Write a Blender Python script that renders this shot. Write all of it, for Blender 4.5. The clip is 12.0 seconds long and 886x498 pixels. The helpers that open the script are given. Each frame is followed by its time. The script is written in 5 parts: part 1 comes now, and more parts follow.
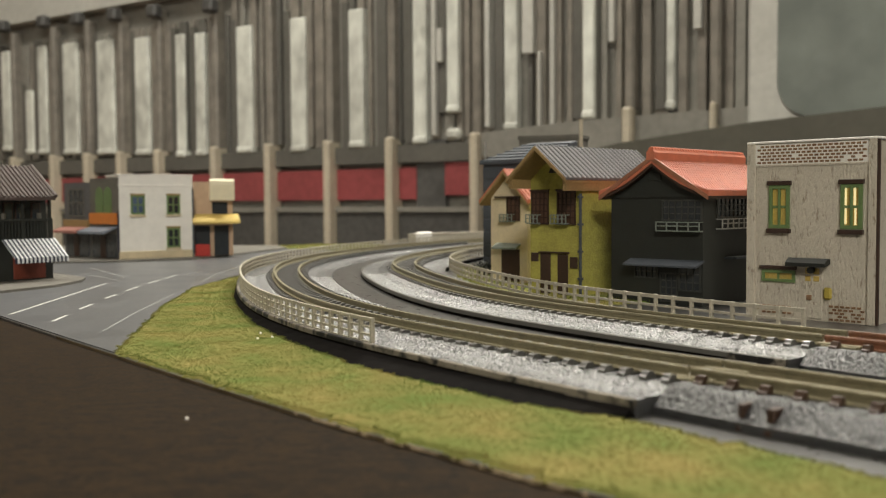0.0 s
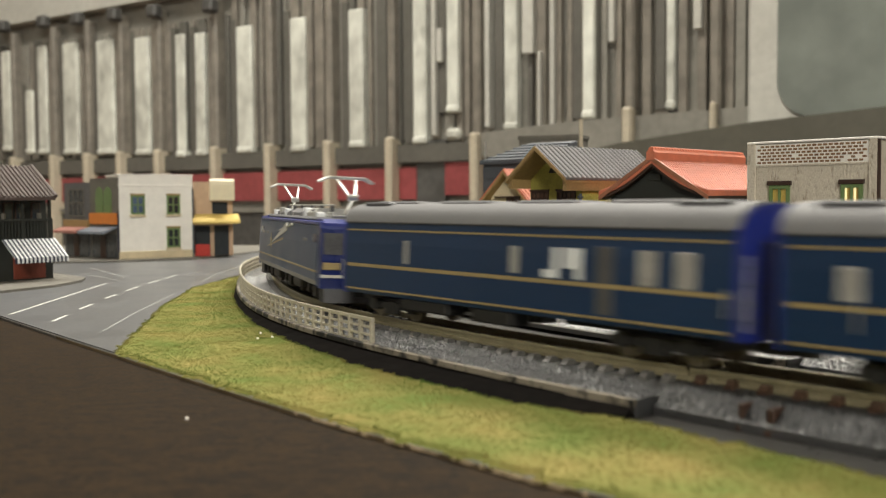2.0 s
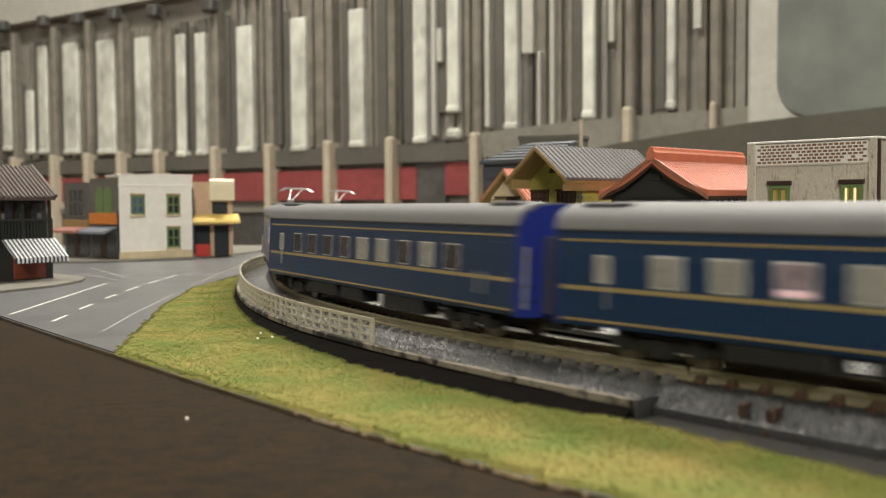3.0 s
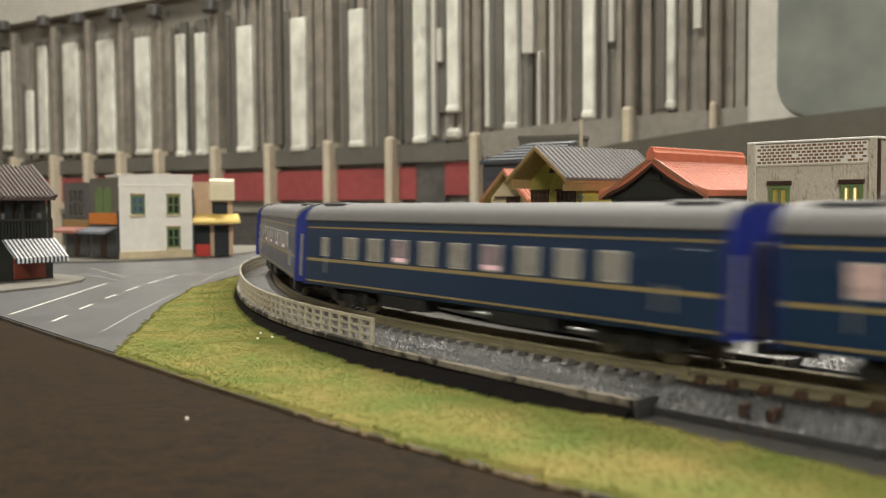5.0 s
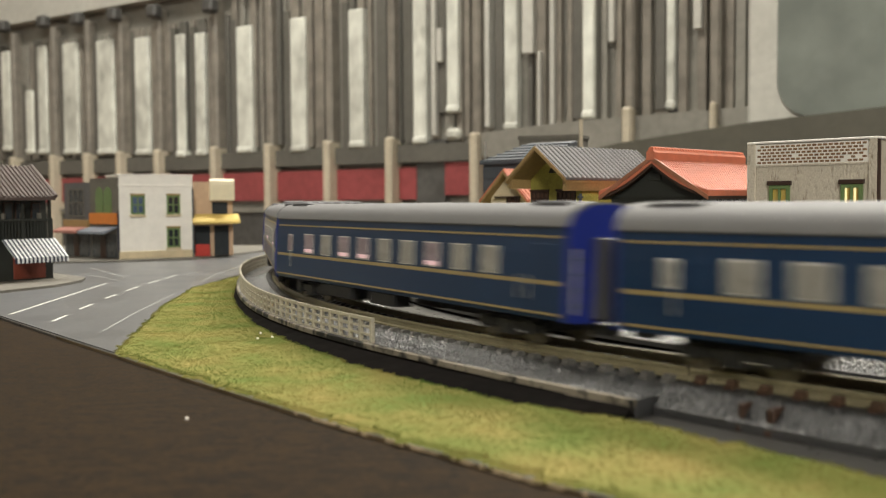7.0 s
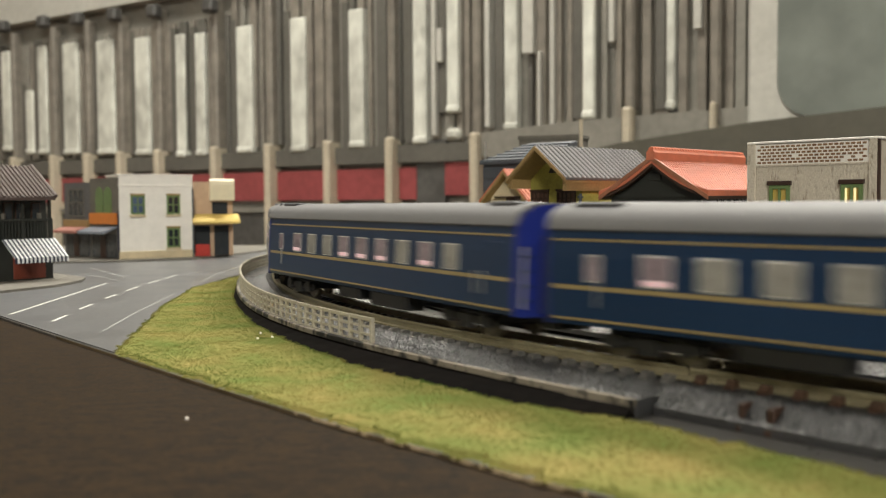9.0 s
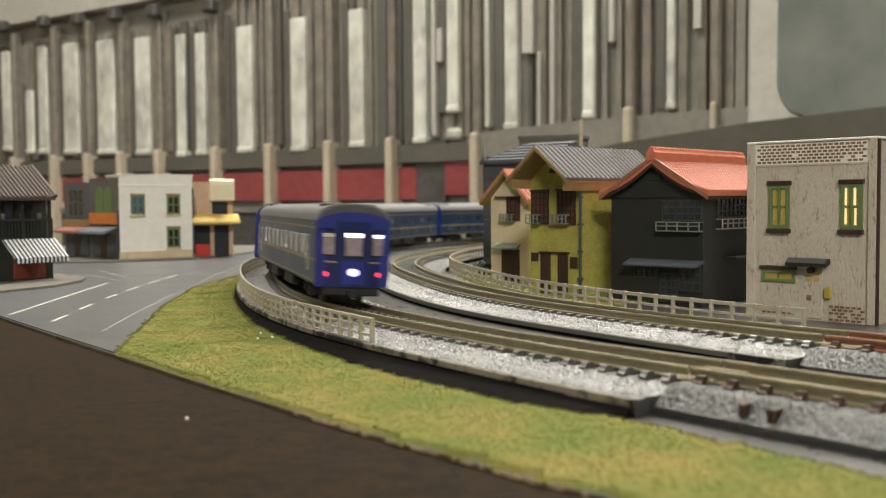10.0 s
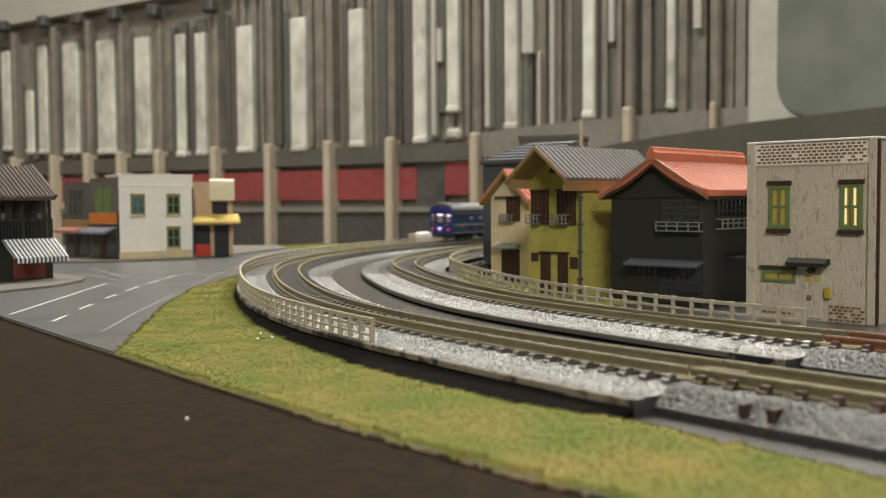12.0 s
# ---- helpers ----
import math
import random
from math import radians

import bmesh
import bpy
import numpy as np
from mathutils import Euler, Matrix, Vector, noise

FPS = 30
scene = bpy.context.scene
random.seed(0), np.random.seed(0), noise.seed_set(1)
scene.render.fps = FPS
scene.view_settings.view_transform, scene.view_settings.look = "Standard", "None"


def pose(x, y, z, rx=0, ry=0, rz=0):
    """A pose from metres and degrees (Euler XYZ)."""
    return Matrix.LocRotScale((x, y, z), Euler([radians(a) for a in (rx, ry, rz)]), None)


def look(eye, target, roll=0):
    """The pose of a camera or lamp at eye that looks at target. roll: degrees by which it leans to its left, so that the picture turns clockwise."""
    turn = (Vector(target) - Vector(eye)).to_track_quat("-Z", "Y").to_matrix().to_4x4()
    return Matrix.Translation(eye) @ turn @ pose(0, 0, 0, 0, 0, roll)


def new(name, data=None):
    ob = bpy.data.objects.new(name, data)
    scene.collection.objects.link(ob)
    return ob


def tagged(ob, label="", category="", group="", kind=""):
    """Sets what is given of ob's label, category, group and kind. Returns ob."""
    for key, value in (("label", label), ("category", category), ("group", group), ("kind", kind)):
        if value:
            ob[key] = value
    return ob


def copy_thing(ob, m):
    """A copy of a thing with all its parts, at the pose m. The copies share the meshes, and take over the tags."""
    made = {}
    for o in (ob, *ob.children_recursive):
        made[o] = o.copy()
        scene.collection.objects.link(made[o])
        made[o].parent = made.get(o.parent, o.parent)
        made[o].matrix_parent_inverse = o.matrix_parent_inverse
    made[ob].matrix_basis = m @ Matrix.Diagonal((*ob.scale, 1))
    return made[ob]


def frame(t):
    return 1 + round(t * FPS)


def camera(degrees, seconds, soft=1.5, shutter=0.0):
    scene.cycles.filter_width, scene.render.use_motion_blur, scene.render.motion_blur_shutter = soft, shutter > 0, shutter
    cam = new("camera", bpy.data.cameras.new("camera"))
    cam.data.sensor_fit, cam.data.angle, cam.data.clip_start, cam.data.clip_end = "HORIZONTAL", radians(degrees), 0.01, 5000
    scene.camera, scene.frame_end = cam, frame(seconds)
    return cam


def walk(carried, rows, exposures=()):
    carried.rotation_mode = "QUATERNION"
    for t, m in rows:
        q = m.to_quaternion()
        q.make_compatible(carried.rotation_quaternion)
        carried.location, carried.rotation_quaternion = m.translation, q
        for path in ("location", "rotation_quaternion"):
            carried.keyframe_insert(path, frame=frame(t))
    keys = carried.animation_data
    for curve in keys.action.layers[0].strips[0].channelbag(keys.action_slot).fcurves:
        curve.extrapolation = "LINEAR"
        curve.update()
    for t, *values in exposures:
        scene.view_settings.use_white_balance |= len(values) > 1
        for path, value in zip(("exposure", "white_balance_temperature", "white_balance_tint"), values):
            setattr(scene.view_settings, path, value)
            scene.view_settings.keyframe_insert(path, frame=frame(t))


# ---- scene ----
cam = camera(49.2, 12.0, soft=1.2, shutter=0.5)
EYE = (0.0, 0.0, 0.0317)
AIM = pose(*EYE, 90 - 2.72, 0, 0) @ pose(0, 0, 0, 0, 0, -0.37)
walk(cam, [(0.0, AIM), (12.0, AIM)], exposures=[(0.0, 0.0), (0.5, 0.03), (1.0, 0.13), (1.5, 0.25), (2.5, 0.36), (9.5, 0.35), (10.0, 0.25), (10.5, 0.15), (11.0, 0.11), (12.0, 0.07)])
cam.data.dof.use_dof = True
cam.data.dof.focus_distance = 0.262
cam.data.dof.aperture_fstop = 32.0

# ---- light ----
world = bpy.data.worlds.new("room_air")
scene.world = world
world.use_nodes = True
world.node_tree.nodes["Background"].inputs[0].default_value = (0.9, 0.95, 1.0, 1)
world.node_tree.nodes["Background"].inputs[1].default_value = 0.05


def lamp(name, where, to, size, size_y, power, colour):
    data = bpy.data.lights.new(name, "AREA")
    data.shape, data.size, data.size_y, data.energy, data.color = "RECTANGLE", size, size_y, power, colour
    ob = new(name, data)
    ob.matrix_world = look(where, to)
    return ob


lamp("ceiling_light_back", (0.75, 1.5, 1.64), (0.6, 1.25, 0), 1.3, 0.5, 100, (1.0, 0.955, 0.84))
# the left lamp is an added fill that brightens the cabinet backdrop
lamp("fill_light_left", (-0.5, 0.95, 1.64), (-0.5, 1.1, 0), 0.9, 0.36, 42, (1.0, 0.955, 0.84))
lamp("ceiling_light_front", (0.1, -2.3, 1.64), (-0.1, 0.2, 0), 0.9, 0.36, 86, (1.0, 0.955, 0.84))

# ---- materials ----
MM = 0.001


def mat(name, col, rough=0.5, metal=0.0, var=0.15, scale=0.25, bump=0.1, fine=2.0, spec=0.5, col2=None, emit=0.0, stretch=(1, 1, 1), height=0.1, coat=0.0, lo=0.7, hi=1.3, coat_rough=0.12, fine_share=1.0):
    """col mottled towards col2 at two scales (scale, fine: cycles per millimetre), with fine relief."""
    m = bpy.data.materials.new(name)
    m.use_nodes = True
    nt = m.node_tree
    b = nt.nodes["Principled BSDF"]
    tc = nt.nodes.new("ShaderNodeTexCoord")
    mp = nt.nodes.new("ShaderNodeMapping")
    mp.inputs["Scale"].default_value = [1000 * v for v in stretch]
    nt.links.new(tc.outputs["Object"], mp.inputs["Vector"])
    info = nt.nodes.new("ShaderNodeObjectInfo")
    add = nt.nodes.new("ShaderNodeVectorMath")
    add.operation = "ADD"
    nt.links.new(mp.outputs[0], add.inputs[0])
    mul = nt.nodes.new("ShaderNodeMath")
    mul.operation = "MULTIPLY"
    mul.inputs[1].default_value = 40
    nt.links.new(info.outputs["Random"], mul.inputs[0])
    nt.links.new(mul.outputs[0], add.inputs[1])
    tex = []
    for sc, det in ((scale, 3.0), (fine, 4.0)):
        n = nt.nodes.new("ShaderNodeTexNoise")
        n.inputs["Scale"].default_value = sc
        n.inputs["Detail"].default_value = det
        nt.links.new(add.outputs[0], n.inputs["Vector"])
        tex.append(n)
    avg = nt.nodes.new("ShaderNodeMath")
    avg.operation = "ADD"
    nt.links.new(tex[0].outputs["Fac"], avg.inputs[0])
    share_of = nt.nodes.new("ShaderNodeMath")
    share_of.operation = "MULTIPLY"
    share_of.inputs[1].default_value = fine_share
    nt.links.new(tex[1].outputs["Fac"], share_of.inputs[0])
    nt.links.new(share_of.outputs[0], avg.inputs[1])
    ramp = nt.nodes.new("ShaderNodeMapRange")
    ramp.inputs["From Min"].default_value, ramp.inputs["From Max"].default_value = lo, hi
    nt.links.new(avg.outputs[0], ramp.inputs["Value"])
    mix = nt.nodes.new("ShaderNodeMix")
    mix.data_type = "RGBA"
    c2 = col2 or [min(1, c * (1 + var)) for c in col]
    c1 = col if col2 else [c * (1 - var) for c in col]
    mix.inputs["A"].default_value, mix.inputs["B"].default_value = (*c1, 1), (*c2, 1)
    nt.links.new(ramp.outputs[0], mix.inputs["Factor"])
    nt.links.new(mix.outputs["Result"], b.inputs["Base Color"])
    rr = nt.nodes.new("ShaderNodeMapRange")
    rr.inputs["To Min"].default_value, rr.inputs["To Max"].default_value = max(0, rough - 0.08), min(1, rough + 0.08)
    nt.links.new(tex[0].outputs["Fac"], rr.inputs["Value"])
    nt.links.new(rr.outputs[0], b.inputs["Roughness"])
    b.inputs["Metallic"].default_value = metal
    b.inputs["Specular IOR Level"].default_value = spec
    b.inputs["Coat Weight"].default_value = coat
    b.inputs["Coat Roughness"].default_value = coat_rough
    if bump:
        bp = nt.nodes.new("ShaderNodeBump")
        bp.inputs["Strength"].default_value = bump
        bp.inputs["Distance"].default_value = height * MM
        nt.links.new(tex[1].outputs["Fac"], bp.inputs["Height"])
        nt.links.new(bp.outputs[0], b.inputs["Normal"])
    if emit:
        b.inputs["Emission Color"].default_value = (*col, 1)
        b.inputs["Emission Strength"].default_value = emit
    return m


TABLE = mat("dark_walnut_veneer", (0.006, 0.0035, 0.0018), 0.8, scale=0.5, fine=2.0, col2=(0.030, 0.018, 0.0078), lo=0.8, hi=1.2, bump=0.35, stretch=(0.5, 1.6, 1), spec=0.08)
BOARD = mat("grey_board", (0.048, 0.046, 0.043), 0.30, var=0.08, bump=0.1, spec=0.9)
FACING = mat("brown_board_facing", (0.100, 0.074, 0.042), 0.8, var=0.3, scale=0.15, spec=0.1)
EDGE = mat("raw_board_edge", (0.40, 0.31, 0.20), 0.8, var=0.35, scale=0.15)
ROAD = mat("asphalt_grey_plastic", (0.092, 0.094, 0.098), 0.38, var=0.18, scale=0.04, fine=0.8, bump=0.12, spec=0.5)
PAVE = mat("pavement_grey", (0.125, 0.116, 0.098), 0.6, var=0.25, scale=0.12)
PAINT = mat("road_paint", (0.48, 0.48, 0.46), 0.6, var=0.2, scale=0.8)
FAINT = mat("worn_road_paint", (0.22, 0.22, 0.215), 0.6, var=0.2, scale=0.5)
TURF = mat("green_turf", (0.086, 0.148, 0.028), 0.9, scale=0.075, fine=2.6, col2=(0.250, 0.203, 0.068), lo=0.36, hi=0.88, bump=0.08, height=0.3, fine_share=0.30, spec=0.1)
BED = mat("grey_plastic_ballast", (0.022, 0.023, 0.025), 0.42, var=0.4, scale=0.8, fine=4.0, bump=1.0, height=0.35, spec=1.0, coat=0.85, coat_rough=0.30)
COARSE = mat("coarse_grey_ballast", (0.018, 0.0185, 0.020), 0.45, var=0.35, scale=0.6, fine=3.4, bump=1.0, height=0.35, spec=0.7, coat=0.25, coat_rough=0.32)
BEDSIDE = mat("dark_bed_side", (0.0055, 0.0045, 0.004), 0.9, var=0.5, scale=0.06, fine=0.4, spec=0.05)
TIE = mat("grey_glossy_tie", (0.085, 0.083, 0.078), 0.42, var=0.25, spec=1.0, coat=0.8, coat_rough=0.35)
TIE_BROWN = mat("brown_tie", (0.055, 0.030, 0.018), 0.5, var=0.25)
RAIL = mat("brassy_rail", (0.25, 0.222, 0.14), 0.42, metal=0.3, var=0.2, scale=0.4)
KERB = mat("dull_kerb_beige", (0.010, 0.009, 0.008), 0.7, scale=0.045, fine=0.35, col2=(0.24, 0.21, 0.165), lo=0.90, hi=1.06, fine_share=1.0)
FENCE = mat("beige_grey_fence", (0.42, 0.385, 0.305), 0.55, var=0.2, scale=0.4)
WHITE_WALL = mat("white_stucco", (0.26, 0.20, 0.14), 0.8, scale=0.5, fine=1.5, lo=0.60, hi=0.90, col2=(0.55, 0.50, 0.41), bump=1.0, height=0.5, stretch=(1.5, 1.5, 0.45))
CREAM = mat("cream_wall", (0.64, 0.54, 0.36), 0.7, var=0.12)
CLEAN_WHITE = mat("clean_white_wall", (0.86, 0.835, 0.785), 0.6, var=0.06)
OLIVE = mat("yellow_green_wall", (0.37, 0.34, 0.075), 0.7, var=0.2, bump=0.8, height=0.35, fine=1.4)
BLACK = mat("charcoal_wall", (0.018, 0.020, 0.017), 0.6, var=0.2)
CHARBAR = mat("charcoal_glazing_bar", (0.040, 0.042, 0.038), 0.5, var=0.2)
SLATE = mat("slate_blue_wall", (0.06, 0.07, 0.085), 0.6, var=0.2)
TAN = mat("tan_wall", (0.48, 0.34, 0.23), 0.6, var=0.1)
ORANGE_TILE = mat("orange_roof_tile", (0.52, 0.16, 0.088), 0.5, var=0.18, scale=0.3)
GREY_TILE = mat("grey_roof_tile", (0.105, 0.105, 0.11), 0.5, var=0.15)
BROWN_TILE = mat("brown_roof_tile", (0.065, 0.043, 0.037), 0.6, var=0.25)
WOOD = mat("brown_eave_wood", (0.30, 0.20, 0.085), 0.6, var=0.2)
DARKWOOD = mat("dark_brown_wood", (0.040, 0.019, 0.011), 0.6, var=0.25)
GREEN = mat("green_frame_paint", (0.13, 0.20, 0.075), 0.5, var=0.15)
SHUTTER = mat("brown_shutter", (0.085, 0.042, 0.026), 0.5, var=0.2)
GLASS = mat("dark_model_pane", (0.03, 0.035, 0.04), 0.15, var=0.2, bump=0)
BLUEPANE = mat("bluish_pane", (0.09, 0.13, 0.22), 0.2, var=0.3, bump=0)
YELLOWPANE = mat("amber_pane", (0.50, 0.36, 0.09), 0.3, var=0.2, bump=0)
# emission in place of room light coming through the house from behind
LITPANE = mat("glowing_pane", (1.0, 0.80, 0.42), 0.3, var=0.1, bump=0, emit=0.55)
BRICK = mat("weathered_brick", (0.15, 0.078, 0.038), 0.8, scale=0.45, fine=1.2, col2=(0.30, 0.185, 0.10))
RAILING = mat("pale_railing", (0.42, 0.42, 0.40), 0.5, var=0.1)
DIMRAIL = mat("grey_green_railing", (0.20, 0.23, 0.20), 0.5, var=0.15)
YELLOW = mat("yellow_awning", (0.66, 0.49, 0.15), 0.5, var=0.1)
CREAMTOP = mat("cream_sign_panel", (0.78, 0.70, 0.50), 0.5, var=0.06)
ORANGE = mat("orange_sign", (0.60, 0.19, 0.03), 0.5, var=0.1)
RED = mat("red_panel", (0.45, 0.035, 0.025), 0.5, var=0.15)
RUST = mat("rust_red_shutter", (0.17, 0.035, 0.018), 0.6, var=0.2)
NAVY = mat("navy_stripe", (0.02, 0.025, 0.05), 0.6, var=0.1)
STRIPE_WHITE = mat("white_stripe", (0.70, 0.72, 0.74), 0.6, var=0.05)
STEEL = mat("blue_grey_awning", (0.20, 0.23, 0.28), 0.4, var=0.1)
PINK = mat("faded_red_awning", (0.35, 0.15, 0.12), 0.6, var=0.1)
KNIT = mat("yellow_post_box", (0.42, 0.33, 0.06), 0.5, var=0.1)
# train
BLUE = mat("deep_blue_gloss", (0.0098, 0.031, 0.080), 0.32, var=0.12, scale=0.05, bump=0, spec=0.35)
# on the coach ends this brighter blue carries the light falling on them
BRIGHTBLUE = mat("bright_blue_end", (0.014, 0.026, 0.19), 0.36, var=0.1, scale=0.05, bump=0, coat=0.15)
ENDBLUE = mat("navy_end_gloss", (0.009, 0.018, 0.10), 0.28, var=0.1, scale=0.05, bump=0, coat=0.3)
WINDSCREEN = mat("grey_windscreen", (0.09, 0.09, 0.085), 0.15, var=0.3, scale=0.2, bump=0)
ROOFGREY = mat("matt_grey_roof", (0.165, 0.165, 0.17), 0.65, var=0.06, bump=0.05, spec=0.3)
DARKROOF = mat("dark_vent_grey", (0.07, 0.07, 0.075), 0.5, var=0.15)
DIMPANE = mat("dim_pane", (0.035, 0.028, 0.032), 0.25, var=0.4, scale=0.3, bump=0)
DULL = mat("dull_grey_sill", (0.20, 0.19, 0.165), 0.45, var=0.12, bump=0)
LOCOUNDER = mat("dusty_grey_underframe", (0.055, 0.050, 0.042), 0.6, var=0.4, scale=0.5)
RUSTRAIL = mat("rusty_brown_rail", (0.20, 0.085, 0.045), 0.55, var=0.3)
GOLD = mat("gold_line", (0.31, 0.235, 0.11), 0.4, var=0.08, bump=0)
SILVER = mat("silver_line", (0.55, 0.54, 0.50), 0.35, var=0.08, bump=0)
UNDER = mat("black_underframe", (0.012, 0.012, 0.013), 0.55, var=0.2)
WHEEL = mat("dull_wheel_steel", (0.16, 0.14, 0.11), 0.4, metal=0.7, var=0.2)
CURTAIN = mat("pale_curtained_pane", (0.30, 0.29, 0.275), 0.22, var=0.25, scale=0.35, bump=0)
LILAC = mat("lilac_curtained_pane", (0.28, 0.225, 0.26), 0.22, var=0.3, scale=0.35, bump=0)
DINER = mat("lit_diner_pane", (0.50, 0.36, 0.34), 0.22, var=0.45, scale=0.5, bump=0, emit=0.10)
GLINT = mat("lit_dining_lamp", (1.0, 0.72, 0.62), 0.3, bump=0, emit=1.6)
BERTH = mat("pink_berth_light", (0.95, 0.62, 0.68), 0.3, bump=0, emit=0.15)
TAILLIGHT = mat("red_tail_lamp", (1.0, 0.05, 0.10), 0.3, bump=0, emit=1.1)
HEADMARK = mat("glowing_headmark", (0.66, 0.58, 1.0), 0.3, bump=0, emit=1.3)
CABLIGHT = mat("cab_strip_light", (0.88, 0.85, 1.0), 0.3, bump=0, emit=1.3)
CHROME = mat("bright_metal", (0.48, 0.48, 0.46), 0.3, metal=0.6, var=0.1)
# room
POST = mat("beige_post", (0.50, 0.44, 0.34), 0.6, var=0.12, scale=0.02, fine=0.2)
MULLION = mat("taupe_mullion", (0.15, 0.135, 0.115), 0.5, col2=(0.26, 0.235, 0.20), scale=0.012, fine=0.05, bump=0)
# grey-to-white mottling paints the look of reflections into the strips
PANELWHITE = mat("white_glass_strip", (0.42, 0.42, 0.38), 0.3, col2=(0.78, 0.79, 0.72), scale=0.014, fine=0.05, spec=0.5, bump=0, stretch=(1, 1, 0.6))
PANELTOP = mat("pale_grey_rail", (0.48, 0.47, 0.43), 0.5, var=0.1, scale=0.01, fine=0.1)
PANELGREY = mat("grey_cabinet", (0.22, 0.21, 0.185), 0.45, var=0.15, scale=0.01, fine=0.1)
PANELDARK = mat("dark_plinth", (0.075, 0.073, 0.07), 0.5, var=0.3, scale=0.01, fine=0.1)
PANELRED = mat("red_band", (0.26, 0.055, 0.058), 0.5, var=0.2, scale=0.01, fine=0.1)
SMOKED = mat("smoked_glass", (0.20, 0.22, 0.20), 0.12, var=0.2, scale=0.004, fine=0.02, bump=0)
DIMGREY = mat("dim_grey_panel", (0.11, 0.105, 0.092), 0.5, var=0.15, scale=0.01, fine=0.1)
SHELF = mat("dark_olive_shelf", (0.085, 0.080, 0.062), 0.6, var=0.1, scale=0.01, fine=0.1)
GABLE = mat("rusty_brown_gable", (0.30, 0.125, 0.07), 0.6, var=0.25)
ROOMWALL = mat("room_plaster", (0.55, 0.52, 0.47), 0.9, var=0.05, scale=0.004, fine=0.05)
FLOOR = mat("room_floor", (0.20, 0.13, 0.08), 0.5, var=0.2, scale=0.004, fine=0.05)


# ---- mesh helpers: all shapes are drawn in millimetres ----
def part(name, bm, material, parent=None, label="", m=None):
    bmesh.ops.recalc_face_normals(bm, faces=bm.faces)
    bmesh.ops.scale(bm, vec=(MM, MM, MM), verts=bm.verts)
    me = bpy.data.meshes.new(name)
    bm.to_mesh(me)
    bm.free()
    me.materials.append(material)
    ob = new(name, me)
    if parent:
        ob.parent = parent
    if m is not None:
        ob.matrix_basis = m
    if label:
        tagged(ob, label)
    return ob


def smooth(ob, degrees=40):
    ob.data.shade_smooth()
    ob.data.set_sharp_from_angle(angle=radians(degrees))
    return ob


def share(name, mesh, parent, m):
    ob = new(name, mesh)
    ob.parent = parent
    ob.matrix_basis = m
    return ob


def thing(name, m, label, category, group=""):
    ob = new(name)
    ob.matrix_basis = m
    return tagged(ob, label, category, group)


def mm(x, y, z, rx=0, ry=0, rz=0):
    return pose(x * MM, y * MM, z * MM, rx, ry, rz)


def box(x0, x1, y0, y1, z0, z1, bm=None, bevel=0.0):
    bm = bm or bmesh.new()
    vs = [bm.verts.new(p) for p in ((x0, y0, z0), (x1, y0, z0), (x1, y1, z0), (x0, y1, z0), (x0, y0, z1), (x1, y0, z1), (x1, y1, z1), (x0, y1, z1))]
    fs = [bm.faces.new([vs[i] for i in f]) for f in ((3, 2, 1, 0), (4, 5, 6, 7), (0, 1, 5, 4), (1, 2, 6, 5), (2, 3, 7, 6), (3, 0, 4, 7))]
    if bevel:
        bmesh.ops.bevel(bm, geom=list({e for f in fs for e in f.edges}), offset=bevel, segments=1, affect="EDGES", profile=0.5)
    return bm


def prism(section, a, b, axis="y", bm=None):
    """A closed section, pushed from a to b along the axis. Section pairs: (x, z) for y, (y, z) for x, (x, y) for z."""
    bm = bm or bmesh.new()

    def at(p, v):
        return {"y": (p[0], v, p[1]), "x": (v, p[0], p[1]), "z": (p[0], p[1], v)}[axis]
    lo, hi = [bm.verts.new(at(p, a)) for p in section], [bm.verts.new(at(p, b)) for p in section]
    bm.faces.new(lo[::-1]), bm.faces.new(hi)
    n = len(section)
    for i in range(n):
        bm.faces.new((lo[i], lo[(i + 1) % n], hi[(i + 1) % n], hi[i]))
    return bm


def rod(p, q, r, bm=None, sides=8):
    bm = bm or bmesh.new()
    p, q = Vector(p), Vector(q)
    t = (q - p).to_track_quat("Z", "Y")
    rings = [[bm.verts.new(c + t @ Vector((r * math.cos(a), r * math.sin(a), 0))) for a in [2 * math.pi * k / sides for k in range(sides)]] for c in (p, q)]
    for k in range(sides):
        bm.faces.new((rings[0][k], rings[0][(k + 1) % sides], rings[1][(k + 1) % sides], rings[1][k]))
    bm.faces.new(rings[0][::-1]), bm.faces.new(rings[1])
    return bm


def slab(points, z0, z1):
    return prism(points, z0, z1, "z")


# ---- the line of the track ----
BENDS = (2.086, 1.965, 3.511, 0.929, 3.763, 2.197, 1.672, 1.699, 1.699)
TRACK_FROM, TRACK_TO = -2300, 2700
START = 2300


